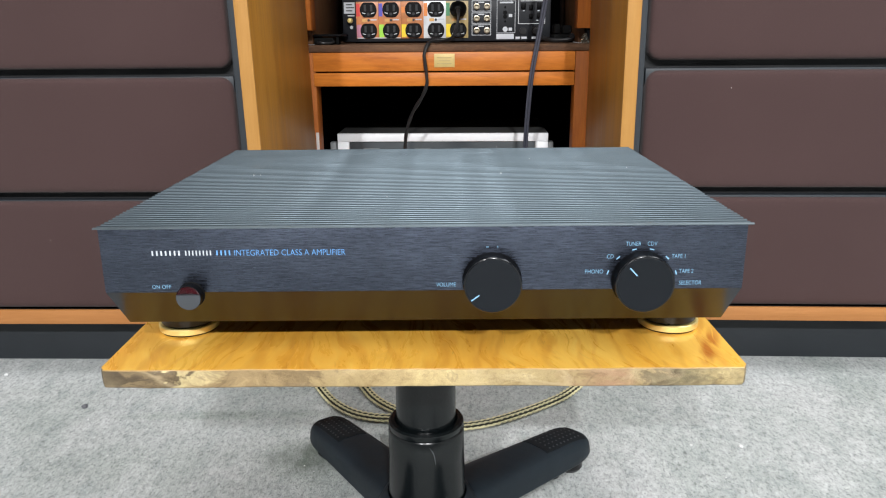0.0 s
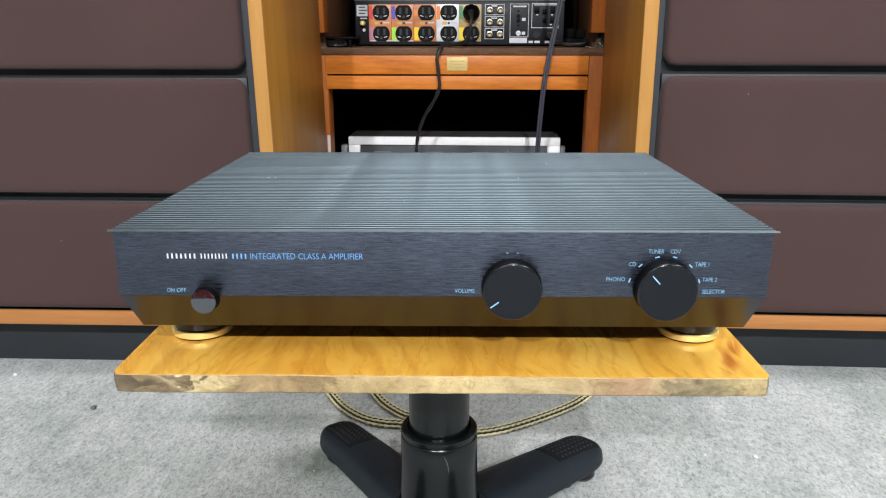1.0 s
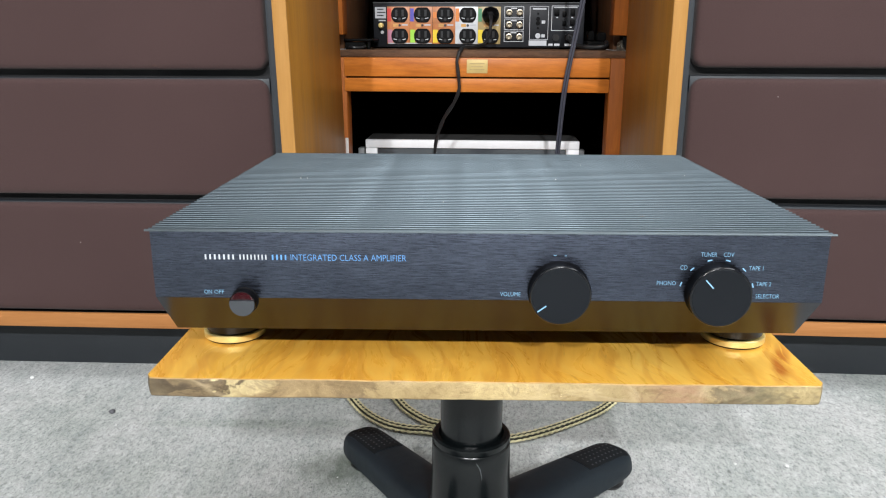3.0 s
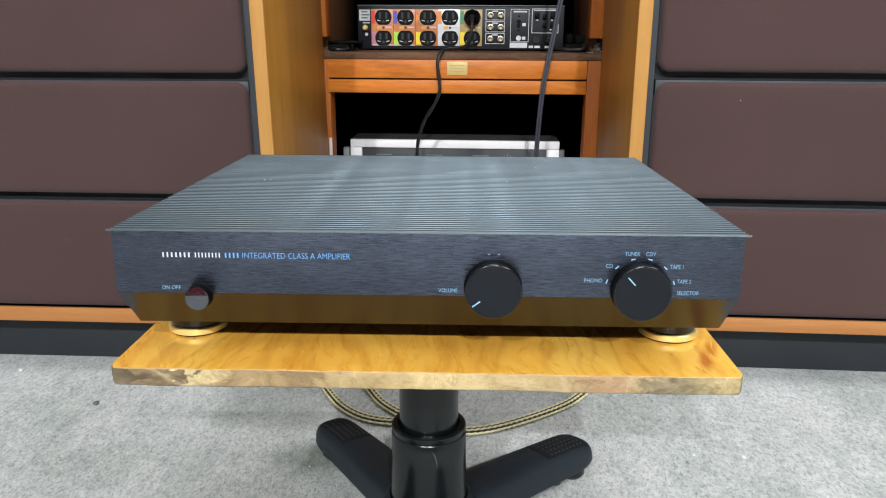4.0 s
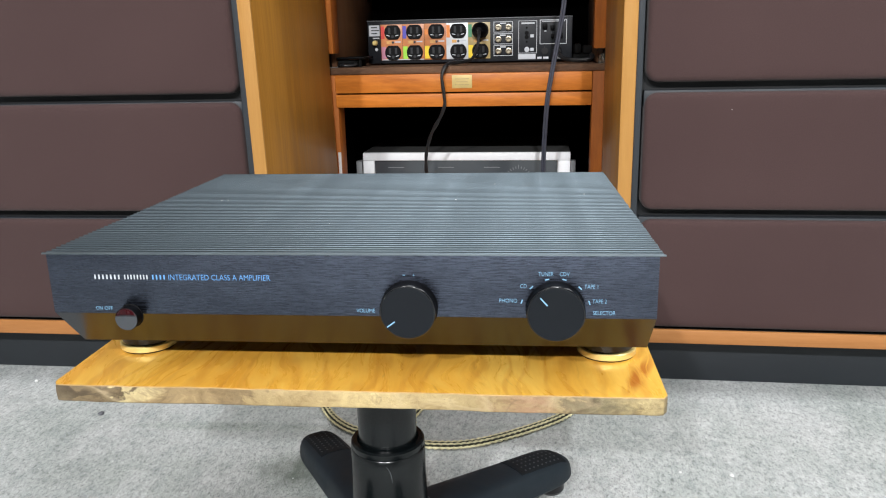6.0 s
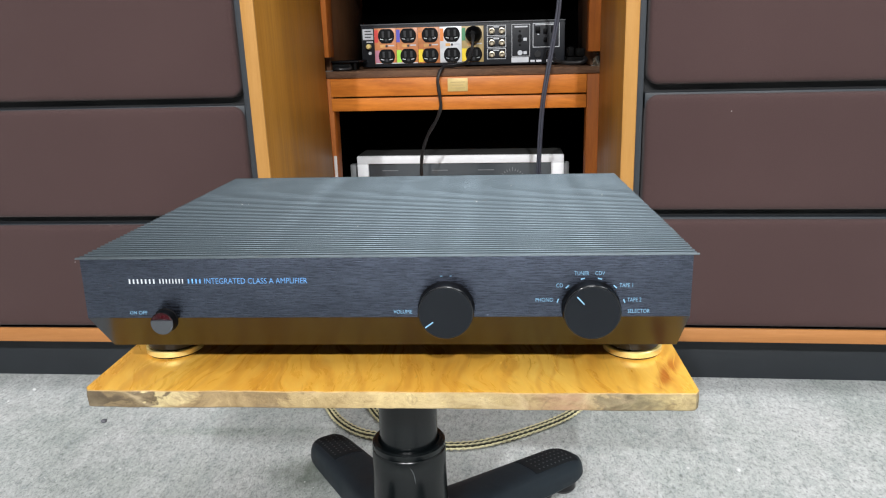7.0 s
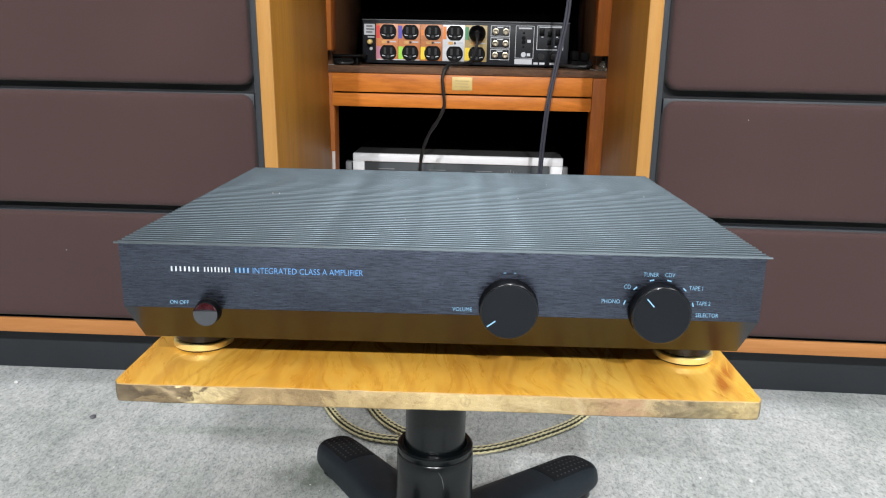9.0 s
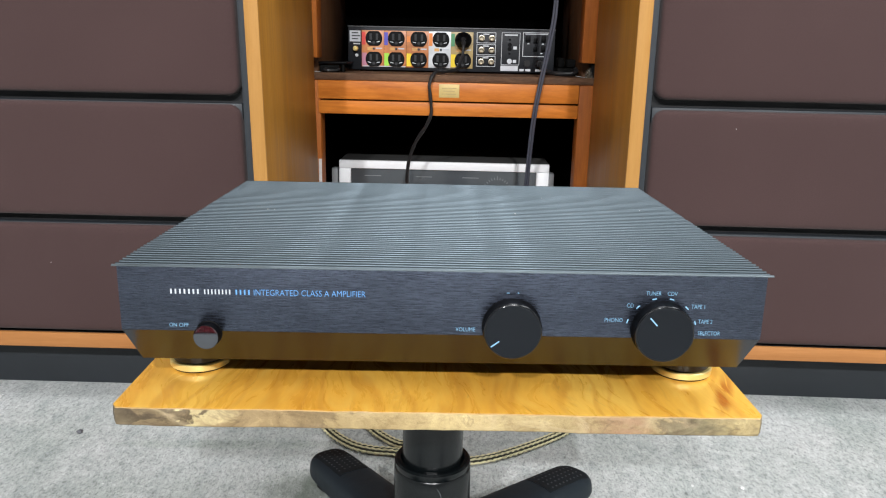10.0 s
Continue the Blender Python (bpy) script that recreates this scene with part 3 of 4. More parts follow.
def lint_on(ob, x, z):
    part("lint_speck", lathe(((0, 0), (0.0006, 0.0002), (0.0004, 0.0004), (0, 0.0005)), 7, pose(x, 0.0102, z, 90)), M_LINT, ob, "white lint speck on the cloth")


lint_on(loudspeaker(-1, pose(-0.2555, 0.585, 0, 0, 0, 0.7), 0.402, 0.0893, 0.0222, 0.2845, 0.1768, 0.0345, 0.020, "tall wood-edged loudspeaker with stacked brown cloth panels"), -0.325, 0.219)
lint_on(loudspeaker(1, pose(0.2568, 0.613, 0, 0, 0, -0.4), 0.356, 0.0898, 0.0208, 0.2854, 0.1816, 0.0335, 0.0, "tall wood-edged loudspeaker with stacked brown cloth panels"), 0.152, 0.434)


# ---- equipment rack between them ----
def rack():
    ob = thing("equipment_rack", pose(0, 0, 0), "reddish-brown wooden equipment rack with a dark interior", "rack")
    X0, X1, Y0, Y1, H = -0.290, 0.285, 1.014, 1.42, 0.80
    part("lower_post", box(X0, -0.2545, Y0, Y0 + 0.045, 0.0, 0.4735, 0.002), M_POST, ob)
    part("lower_post", box(0.2405, X1, Y0, Y0 + 0.045, 0.0, 0.4735, 0.002), M_POST, ob)
    part("upper_post", box(X0, -0.2585, Y0, Y0 + 0.045, 0.5145, H, 0.002), M_POST, ob)
    part("upper_post", box(0.2415, X1, Y0, Y0 + 0.045, 0.5145, H, 0.002), M_POST, ob)
    # added black blocks stand for the dark open gaps between the posts
    for a, b in ((X0, -0.276), (0.262, X1)):
        part("gap_shade_block", box(a, b, Y0 + 0.010, Y0 + 0.045, 0.4878, 0.5142), M_BLACK, ob)
    part("side_panel", box(X0, -0.266, Y0 + 0.0455, Y1, 0.4880, H, 0.001), M_BAYWOOD_SHADE, ob, "wood side panel, darkened for the shade inside the rack")
    part("bay_side", box(X0, -0.266, Y0 + 0.0455, Y1, 0.0, 0.4735, 0.001), M_BACK, ob, "side of the lower bay, painted black for its shade")
    part("side_panel", box(0.250, X1, Y0 + 0.0455, Y1, 0.4880, H, 0.001), M_BAYWOOD_SHADE, ob, "wood side panel, darkened for the shade inside the rack")
    part("bay_side", box(0.250, X1, Y0 + 0.0455, Y1, 0.0, 0.4735, 0.001), M_BACK, ob, "side of the lower bay, painted black for its shade")
    part("back_panel", box(X0, X1, Y1 + 0.0005, Y1 + 0.012, 0.0, H), M_BACK, ob, "back panel, painted near-black for the shade inside")
    part("upper_rail", box(-0.2585, 0.240, Y0 - 0.002, Y0 + 0.022, 0.4385, 0.4735, 0.0015), M_SHELF, ob)
    part("lower_rail", box(-0.2585, 0.240, Y0 - 0.002, Y0 + 0.022, 0.4105, 0.4355, 0.0015), M_SHELF, ob)
    part("rail_core", box(-0.2585, 0.240, Y0 + 0.0225, Y0 + 0.030, 0.415, 0.470), M_BLACK, ob)
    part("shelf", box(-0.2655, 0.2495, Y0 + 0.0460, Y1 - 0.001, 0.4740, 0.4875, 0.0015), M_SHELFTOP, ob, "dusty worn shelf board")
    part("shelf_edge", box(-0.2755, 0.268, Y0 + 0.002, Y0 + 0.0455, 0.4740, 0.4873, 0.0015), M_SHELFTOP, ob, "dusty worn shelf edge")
    part("lower_shelf", box(-0.2655, 0.2495, Y0 + 0.046, Y1 - 0.001, 0.11, 0.13, 0.001), M_POST, ob)
    # unseen top, set low and overhanging so that it shades the upper posts
    part("top_panel", box(X0, X1, Y0 - 0.09, Y1, H + 0.0005, H + 0.025, 0.001), M_SHELF, ob)
    part("name_plate", box(-0.0265, 0.0125, Y0 - 0.0032, Y0 - 0.0021, 0.4455, 0.4705, 0.0004), M_BRASS, ob, "dull brass plate")
    for k in range(3):
        part("engraved_line", box(-0.021 + 0.003 * (k == 1), 0.007 - 0.003 * (k == 1), Y0 - 0.0036, Y0 - 0.0033, 0.4515 + 0.0055 * k, 0.4530 + 0.0055 * k), M_BEIGE, ob, "faint engraved line")
    # glare low on the left post, put in as a pale strip
    part("post_glare", box(-0.2600, -0.2540, Y0 - 0.0030, Y0 - 0.0003, 0.131, 0.322, 0.0005), plain("pale_grey_strip", (0.50, 0.46, 0.44), 0.5), ob, "pale strip added for the glare low on the post")
    return ob


rack()


# ---- power unit on the shelf ----
def socket_mesh(steps=40):
    """A black three-hole outlet with flattened sides, facing -y."""
    b = bmesh.new()
    flat = 0.0146

    def ring(r, y):
        return [b.verts.new((max(-r, min(r, r * math.cos(2 * math.pi * i / steps))), y, max(-flat * r / 0.0173, min(flat * r / 0.0173, r * math.sin(2 * math.pi * i / steps))))) for i in range(steps)]

    rings = [ring(0.0173, 0.0), ring(0.0173, -0.0022), ring(0.0164, -0.0032)]
    for p, q in zip(rings, rings[1:]):
        for i in range(steps):
            j = (i + 1) % steps
            b.faces.new((p[i], p[j], q[j], q[i]))
    b.faces.new(rings[-1])
    bmesh.ops.recalc_face_normals(b, faces=b.faces)
    return b


def power_unit():
    ob = thing("power_conditioner", pose(-0.008, 1.161, 0.4875), "black rear-facing power unit with coloured outlet plates on a shelf", "power unit")
    B = 0.0030
    part("case", box(-0.214, 0.214, 0.0, 0.22, B, B + 0.0855, 0.0015), M_CHASSIS, ob)
    part("lid_edge", box(-0.2145, 0.2145, -0.0015, 0.02, B + 0.0860, B + 0.0880, 0.0005), plain("grey_lid_edge", (0.10, 0.105, 0.11), 0.4), ob, "grey lid edge")
    for x in (-0.18, 0.18):
        for y in (0.03, 0.19):
            part("foot", lathe(((0, 0), (0.014, 0), (0.015, 0.002), (0.015, B), (0, B)), 20, pose(x, y, 0)), M_RUBBER, ob)
    me = finish(socket_mesh(), "outlet", plain("dark_outlet", (0.0035, 0.0035, 0.004), 0.5, spec=0.12))
    M_SLOT = plain("slot_grey", (0.030, 0.031, 0.034), 0.6, spec=0.3)
    slots = [finish(box(x0, x0 + 0.0045, -0.0037, -0.003, -0.0030, 0.0098), "slot", M_SLOT, False) for x0 in (-0.0088, 0.0043)]
    ground = finish(lathe(((0, 0.003), (0.0030, 0.003), (0.0030, 0.0037), (0, 0.0037)), 12, pose(0, 0, -0.0085, 90)), "ground_hole", M_SLOT, False)
    # highlights on the outlet faces, modelled as whitish strokes
    glints = []
    for side in (-1, 1):
        g = box(-0.0034, 0.0034, -0.0038, -0.0033, -0.0007, 0.0007)
        bmesh.ops.transform(g, matrix=pose(side * 0.0092, 0, -0.0066, 0, -14 * side, 0), verts=g.verts)
        glints.append(finish(g, "outlet_glint", M_PRINT, False))
    plates = (M_ORANGE, M_ORANGE, M_ORANGE, M_SILVER, M_BEIGE)
    tags = ((M_RED_TAG, M_PINK_TAG), (M_BLUE_TAG, M_LIME_TAG), (M_ORANGE_TAG, M_YELLOW_TAG), (M_ORANGE_TAG, M_SILVER), (M_GREEN_TAG, M_YELLOW_TAG))
    z0 = -0.4875
    for i, x in enumerate((-0.160, -0.1135, -0.067, -0.021, 0.025)):
        plate = part("outlet_plate", box(x - 0.0255, x + 0.0205, -0.0015, -0.0002, z0 + 0.497, z0 + 0.570, 0.0004), plates[i], ob, ("orange outlet plate", "orange outlet plate", "orange outlet plate", "silver outlet plate", "beige outlet plate")[i])
        for k, (zc, tag) in enumerate(((0.554, tags[i][0]), (0.5125, tags[i][1]))):
            o = shared("outlet", me, plate, pose(x, -0.0015, z0 + zc))
            for blade in slots:
                shared("slot", blade, plate, pose(x, -0.0015, z0 + zc))
            shared("ground_hole", ground, plate, pose(x, -0.0015, z0 + zc))
            for g in glints:
                shared("outlet_glint", g, plate, pose(x, -0.0015, z0 + zc))
            hh = 0.011 if not (i == 2 and k == 0) else 0.004
            part("colour_tag", box(x - 0.0250, x - (0.0175 if k == 0 else 0.0150), -0.00155 - 0.0003, -0.0016, z0 + zc - hh - 0.002, z0 + zc + hh + 0.0015), tag, plate)
        part("screw", lathe(((0, 0.0), (0.0026, 0.0), (0.0022, 0.0014), (0, 0.0016)), 14, pose(x, -0.0016, z0 + 0.5335, 90)), M_CASE, plate)
        part("plate_patch", box(x - 0.0135, x - 0.0035, -0.0019, -0.0016, z0 + 0.5305, z0 + 0.5365), M_PATCH, plate, "pale yellowish printed patch")
        part("print", box(x + 0.004, x + 0.0165, -0.0020, -0.0016, z0 + 0.533, z0 + 0.5355), M_WHITE_INK, plate)
    part("print", box(-0.184, -0.094, -0.0022, -0.0016, z0 + 0.4972, z0 + 0.4990), M_PRINT, ob)
    part("label", box(-0.2105, -0.188, -0.0008, -0.0002, z0 + 0.547, z0 + 0.569), M_PRINT, ob, "grey-white printed label")
    for k in range(3):
        part("label_line", box(-0.206, -0.193 + 0.004 * (k % 2), -0.0012, -0.0009, z0 + 0.5515 + 0.006 * k, z0 + 0.5537 + 0.006 * k), M_CASE, ob)
    part("print", box(-0.203, -0.189, -0.0008, -0.0002, z0 + 0.5415, z0 + 0.544), M_PRINT, ob)
    part("binding_post", lathe(((0, 0), (0.0055, 0), (0.0055, 0.006), (0.004, 0.008), (0.004, 0.012), (0, 0.0125)), 18, pose(-0.198, -0.0005, z0 + 0.533, 90)), M_GOLD, ob, "brass binding post")
    part("knob_cap", lathe(((0, 0), (0.0035, 0), (0.003, 0.002), (0, 0.002)), 14, pose(-0.196, -0.0005, z0 + 0.5195, 90)), M_SILVER, ob)
    for zc in (0.5592, 0.5355, 0.5120):
        part("print_frame", outline(0.0395, 0.0215, 0.0011, -0.0002, 0.0005, 0.0725, z0 + zc + 0.0005), M_PRINT, ob)
        part("print", box(0.066, 0.078, -0.0007, -0.0002, z0 + zc + 0.0065, z0 + zc + 0.0088), M_PRINT, ob)
        for x in (0.0628, 0.0838):
            jack = part("jack", lathe(((0.0, 0.0), (0.0062, 0), (0.0062, 0.0025), (0.0048, 0.0028), (0.0048, 0.010), (0.0040, 0.0103), (0.0038, 0.004), (0.0, 0.004)), 20, pose(x, -0.0005, z0 + zc - 0.0005, 90)), plain("pale_gold_jack", (0.50, 0.44, 0.33), 0.35, 0.7), ob, "pale gold coaxial jack")
    part("print_frame", outline(0.038, 0.065, 0.0009, -0.0002, 0.0005, 0.123, z0 + 0.5385), M_PRINT, ob)
    part("print", box(0.110, 0.137, -0.0007, -0.0002, z0 + 0.5645, z0 + 0.5675), M_PRINT, ob)
    for zc, r in ((0.557, 0.002), (0.5465, 0.0042), (0.5385, 0.0042), (0.529, 0.002)):
        part("jack_hole", lathe(((0, 0.0), (r, 0), (r, 0.001), (r * 0.6, 0.0012), (0, 0.0006)), 16, pose(0.121, -0.0003, z0 + zc, 90)), M_KNOBSIDE, ob)
    part("ring_jack", lathe(((0, 0.0), (0.0052, 0), (0.0052, 0.0015), (0.0032, 0.0018), (0.003, 0.0005), (0, 0.0005)), 20, pose(0.1215, -0.0003, z0 + 0.5135, 90)), M_PRINT, ob, "grey ring jack")
    for zc in (0.5405, 0.5135):
        part("print", box(0.1285, 0.1355, -0.0007, -0.0002, z0 + zc - 0.003, z0 + zc + 0.003), M_PRINT, ob)
    part("label", box(0.1035, 0.1395, -0.0007, -0.0002, z0 + 0.494, z0 + 0.5045), M_PRINT, ob, "grey-white printed label")
    part("print_frame", outline(0.055, 0.0485, 0.0012, -0.0002, 0.0005, 0.1752, z0 + 0.5478), M_PRINT, ob)
    part("print", box(0.152, 0.199, -0.0007, -0.0002, z0 + 0.568, z0 + 0.5695), M_PRINT, ob)
    for x, zc, w, h in ((0.158, 0.559, 0.010, 0.012), (0.1735, 0.556, 0.008, 0.010), (0.190, 0.559, 0.009, 0.013), (0.190, 0.540, 0.009, 0.011), (0.1735, 0.539, 0.007, 0.009)):
        part("connector", box(x - w / 2, x + w / 2, -0.004, -0.0003, z0 + zc - h / 2, z0 + zc + h / 2, 0.0008), M_KNOBSIDE, ob)
    for x, zc in ((0.159, 0.5495), (0.189, 0.5495), (0.187, 0.5305)):
        part("print", box(x - 0.002, x + 0.002, -0.0007, -0.0002, z0 + zc - 0.001, z0 + zc + 0.001), M_WHITE_INK, ob)
    for x0, x1 in ((0.143, 0.152), (0.155, 0.166), (0.176, 0.192)):
        part("print", box(x0, x1, -0.0007, -0.0002, z0 + 0.494, z0 + 0.4985), M_PRINT, ob)
    part("cable_gland", lathe(((0, 0), (0.009, 0), (0.009, 0.004), (0.0065, 0.006), (0.0065, 0.014), (0, 0.014)), 24, pose(0.184, -0.0003, z0 + 0.510, 90)), M_RUBBER, ob)
    part("cable_gland", lathe(((0, 0), (0.007, 0), (0.007, 0.003), (0, 0.003)), 24, pose(0.158, -0.0003, z0 + 0.510, 90)), M_RUBBER, ob)
    return ob


power_unit()


# ---- old receiver in the bay below ----
def receiver():
    ob = thing("receiver", pose(-0.0175, 1.151, 0.13), "silver-framed receiver with smoked dial and dusty lid in a bay", "receiver")
    z = -0.13
    part("case", box(-0.222, 0.222, 0.012, 0.30, 0.012, z + 0.298, 0.002), M_CASE, ob)
    part("lid", box(-0.2235, 0.2235, 0.004, 0.30, z + 0.2985, z + 0.3025, 0.001), M_DUSTY, ob, "dusty grey lid")
    part("frame_top", box(-0.2245, 0.2245, -0.004, 0.0115, z + 0.2845, z + 0.3015, 0.0015), M_SILVERFACE, ob, "bright silver frame")
    part("frame_side", box(-0.2245, -0.2, -0.004, 0.0115, 0.012, z + 0.284, 0.0012), M_SILVERFACE, ob, "bright silver frame")
    part("frame_side", box(0.1975, 0.2245, -0.004, 0.0115, 0.012, z + 0.284, 0.0012), M_SILVERFACE, ob, "bright silver frame")
    part("frame_bottom", box(-0.1995, 0.197, -0.004, 0.0115, 0.012, 0.055, 0.0012), M_SILVERFACE, ob, "bright silver frame")
    glass = part("dial_glass", box(-0.1995, 0.197, 0.002, 0.010, 0.0555, z + 0.284), M_GLASS, ob, "smoked dial glass")
    part("handle_bracket", box(-0.2405, -0.2280, -0.002, 0.02, 0.03, z + 0.283, 0.001), plain("grey_metal_handle", (0.20, 0.205, 0.21), 0.55, 0.2), ob, "grey metal side handle")
    part("handle_bracket", box(0.2255, 0.2355, -0.002, 0.02, 0.03, z + 0.283, 0.001), plain("grey_metal_handle", (0.20, 0.205, 0.21), 0.55, 0.2), ob, "grey metal side handle")
    for k in range(-5, 6):
        a = radians(12 * k)
        b = box(-0.0006, 0.0006, 0.0014, 0.0019, 0.026, 0.031 if k else 0.034)
        bmesh.ops.transform(b, matrix=pose(0.115, 0, z + 0.240, 0, math.degrees(a), 0), verts=b.verts)
        part("dial_mark", b, M_DIALMARK, glass)
    for x in (-0.17, -0.06, 0.04):
        part("dial_mark", box(x, x + 0.035, 0.0014, 0.0019, z + 0.268, z + 0.2695), M_DIALMARK, glass)
    for x in (-0.19, 0.19):
        for y in (0.03, 0.26):
            part("foot", lathe(((0, 0), (0.015, 0), (0.015, 0.0118), (0, 0.0118)), 20, pose(x, y, 0)), M_RUBBER, ob)
    return ob


receiver()


# ---- cords and clutter on the rack ----
def plug_cord():
    ob = thing("mains_lead", pose(0.017, 1.15, 0.554), "black mains lead with a moulded plug hanging over the shelf edge", "mains lead")
    b = lathe(((0, 0.004), (0.0145, 0.004), (0.016, 0.007), (0.0155, 0.022), (0.010, 0.030), (0.0055, 0.040), (0, 0.041)), 24, pose(0, 0.0120, 0.0, 90))
    part("plug", b, M_KNOBSIDE, ob)
    pts = [(0.0, -0.026, -0.001), (0.001, -0.040, -0.012), (-0.002, -0.048, -0.035), (-0.012, -0.070, -0.0560), (-0.034, -0.105, -0.0612), (-0.052, -0.138, -0.0630), (-0.061, -0.151, -0.082), (-0.060, -0.152, -0.100), (-0.0575, -0.151, -0.122), (-0.0575, -0.149, -0.140), (-0.068, -0.142, -0.165), (-0.087, -0.125, -0.195), (-0.101, -0.105, -0.232), (-0.107, -0.085, -0.270), (-0.108, -0.06, -0.32), (-0.108, -0.045, -0.415), (-0.10, -0.03, -0.4185), (-0.04, -0.02, -0.4185)]
    part("cord", tube(spline(pts, 8), lambda run: 0.0034 + 0.0004 * math.sin(run * 160), 10), M_CORD, ob)
    return ob


def blue_cord():
    ob = thing("signal_cord", pose(0.163, 1.0, 0.48), "slate-blue twin cord hanging in front of the rack", "cord")
    a = [(0.020, 0.0, 0.40), (0.0225, 0.0, 0.22), (0.020, 0.0, 0.125), (0.0105, -0.001, 0.058), (0.0005, -0.002, 0.0), (-0.008, -0.001, -0.055), (-0.0125, 0.01, -0.12), (-0.015, 0.03, -0.20), (-0.016, 0.05, -0.28), (-0.014, 0.055, -0.346), (0.01, 0.06, -0.3465)]
    b = [(x + (0.0006 if z > 0.2 else 0.0042 if z > -0.3 else 0.006), y - 0.004, z) for x, y, z in a]
    part("strand", tube(spline(a, 8), 0.0025, 10), M_BLUECORD, ob)
    part("strand", tube(spline(b, 8), 0.0025, 10), M_BLUECORD, ob)
    return ob


def adapters():
    a = thing("power_adapter", pose(-0.242, 1.10, 0.4875), "black low power adapter lying on the shelf", "adapter")
    part("body", box(-0.022, 0.016, -0.04, 0.05, 0.0, 0.0128, 0.002), M_BLACK, a)
    part("foot", box(0.0215, 0.0265, -0.038, -0.030, 0.0, 0.0150, 0.0008), M_BLACK, a)
    part("lid", box(-0.0240, 0.0320, -0.041, 0.052, 0.0152, 0.0195, 0.0012), M_KNOBSIDE, a, "dull black lid")
    part("lead", tube(spline([(-0.008, -0.044, 0.005), (-0.012, -0.052, 0.004), (-0.002, -0.058, 0.0035), (0.012, -0.050, 0.0035), (0.018, -0.044, 0.006)], 6), 0.0026, 8), M_CORD, a)
    b = thing("power_strip", pose(0.219, 1.16, 0.4875), "black power strip end with plugged adapters on the shelf", "power strip")
    part("body", box(-0.012, 0.026, -0.06, 0.12, 0.0, 0.016, 0.003), M_BLACK, b)
    part("adapter", box(-0.0105, 0.004, -0.04, -0.005, 0.0163, 0.036, 0.004), M_BLACK, b)
    part("adapter", box(0.0065, 0.0245, -0.055, -0.020, 0.0163, 0.033, 0.004), M_BLACK, b)
    c = thing("grey_cord", pose(0.176, 1.15, 0.51), "dark grey cord running from the power unit to the strip", "cord")
    part("cord", tube(spline([(0, -0.003, 0), (0.003, -0.020, -0.007), (0.012, -0.038, -0.0140), (0.026, -0.052, -0.0172), (0.044, -0.060, -0.0180), (0.060, -0.062, -0.0165), (0.068, -0.056, -0.0120), (0.066, -0.050, -0.0080)], 8), 0.0044, 10), M_CORD, c)


def shelf_end_glint():
    """A crumpled bit of clear film, added on the shelf end to stand for its glint."""
    b, rnd = bmesh.new(), random.Random(11)
    rows = []
    for j in range(5):
        rows.append([b.verts.new((0.0035 * i + rnd.uniform(-0.0012, 0.0012), 0.004 * math.sin(i * 1.3 + j) + rnd.uniform(-0.001, 0.001), 0.0048 * j * (1 - 0.12 * abs(i - 2)))) for i in range(5)])
    for p, q in zip(rows, rows[1:]):
        for i in range(4):
            b.faces.new((p[i], p[i + 1], q[i + 1], q[i]))
    bmesh.ops.solidify(b, geom=list(b.faces), thickness=0.0005)
    low = min(v.co.z for v in b.verts)
    ob = new("shelf_end_glint", finish(b, "shelf_end_glint", M_FILM, False))
    ob.matrix_world = pose(0.252, 1.022, 0.4873 - low)
    return tagged(ob, "crumpled clear film added for the glint at the shelf end", "plastic scrap")


plug_cord()
blue_cord()
adapters()
shelf_end_glint()


# ---- display stand ----
TURN_AMP = 2.1
STAND = pose(0.002, 0.178, 0.0, 0, 0, TURN_AMP)


def tabletop():
    """Slab with a wavy sawn front; x across, y back, z from its underside."""
    b = bmesh.new()
    x0, x1, y0, y1, t = -0.2275, 0.2352, -0.1692, 0.165, 0.0143
    nx = 150
    prof = ((0.0, 0.0015), (0.0012, 0.0), (0.55 * t, -0.0006), (t - 0.0006, 0.0), (t, 0.0007))
    cols = []
    for i in range(nx + 1):
        x = x0 + (x1 - x0) * i / nx
        edge = min(i, nx - i) / nx * (x1 - x0)
        corner = 0.005 - math.sqrt(max(0.0, 0.005**2 - (0.005 - min(edge, 0.005)) ** 2))
        rough = 0.0005 * max(0.0, noise.noise((x * 120, 5.5, 0)) - 0.2)
        wav = rough + 0.0011 * noise.noise((x * 14, 3.1, 0)) + 0.0006 * noise.noise((x * 55, 7.7, 0))
        col = [b.verts.new((x, y0 + dy + wav + corner + 0.0007 * noise.noise((x * 60, z * 200, 1)), z + 0.0006 * noise.noise((x * 9, 1.2, z * 40)) * (z < t / 2))) for z, dy in prof]
        col.append(b.verts.new((x, y1, t)))
        col.append(b.verts.new((x, y1, 0.0)))
        cols.append(col)
    for a, c in zip(cols, cols[1:]):
        n = len(a)
        for k in range(n):
            f = b.faces.new((a[k], a[(k + 1) % n], c[(k + 1) % n], c[k]))
            f.material_index = (1, 1, 1, 2, 0, 1, 3)[k]
    for c in (cols[0], cols[-1]):
        b.faces.new(c).material_index = 1
    return b


LEG0, LEG1 = 0.03, 0.260


def leg_section(s):
    """Half width, top and bottom height of a leg at s, 0 at the hub and 1 at the tip."""
    half, topz, botz = 0.031 - 0.006 * s, 0.070 - 0.023 * s, 0.034 - 0.018 * s
    if s > 0.78:
        k = (s - 0.78) / 0.22
        half *= math.sqrt(max(0.004, 1 - k**3.6 * 0.996))
        topz -= 0.013 * k**4
        botz += 0.005 * k**2
    return half, topz, botz


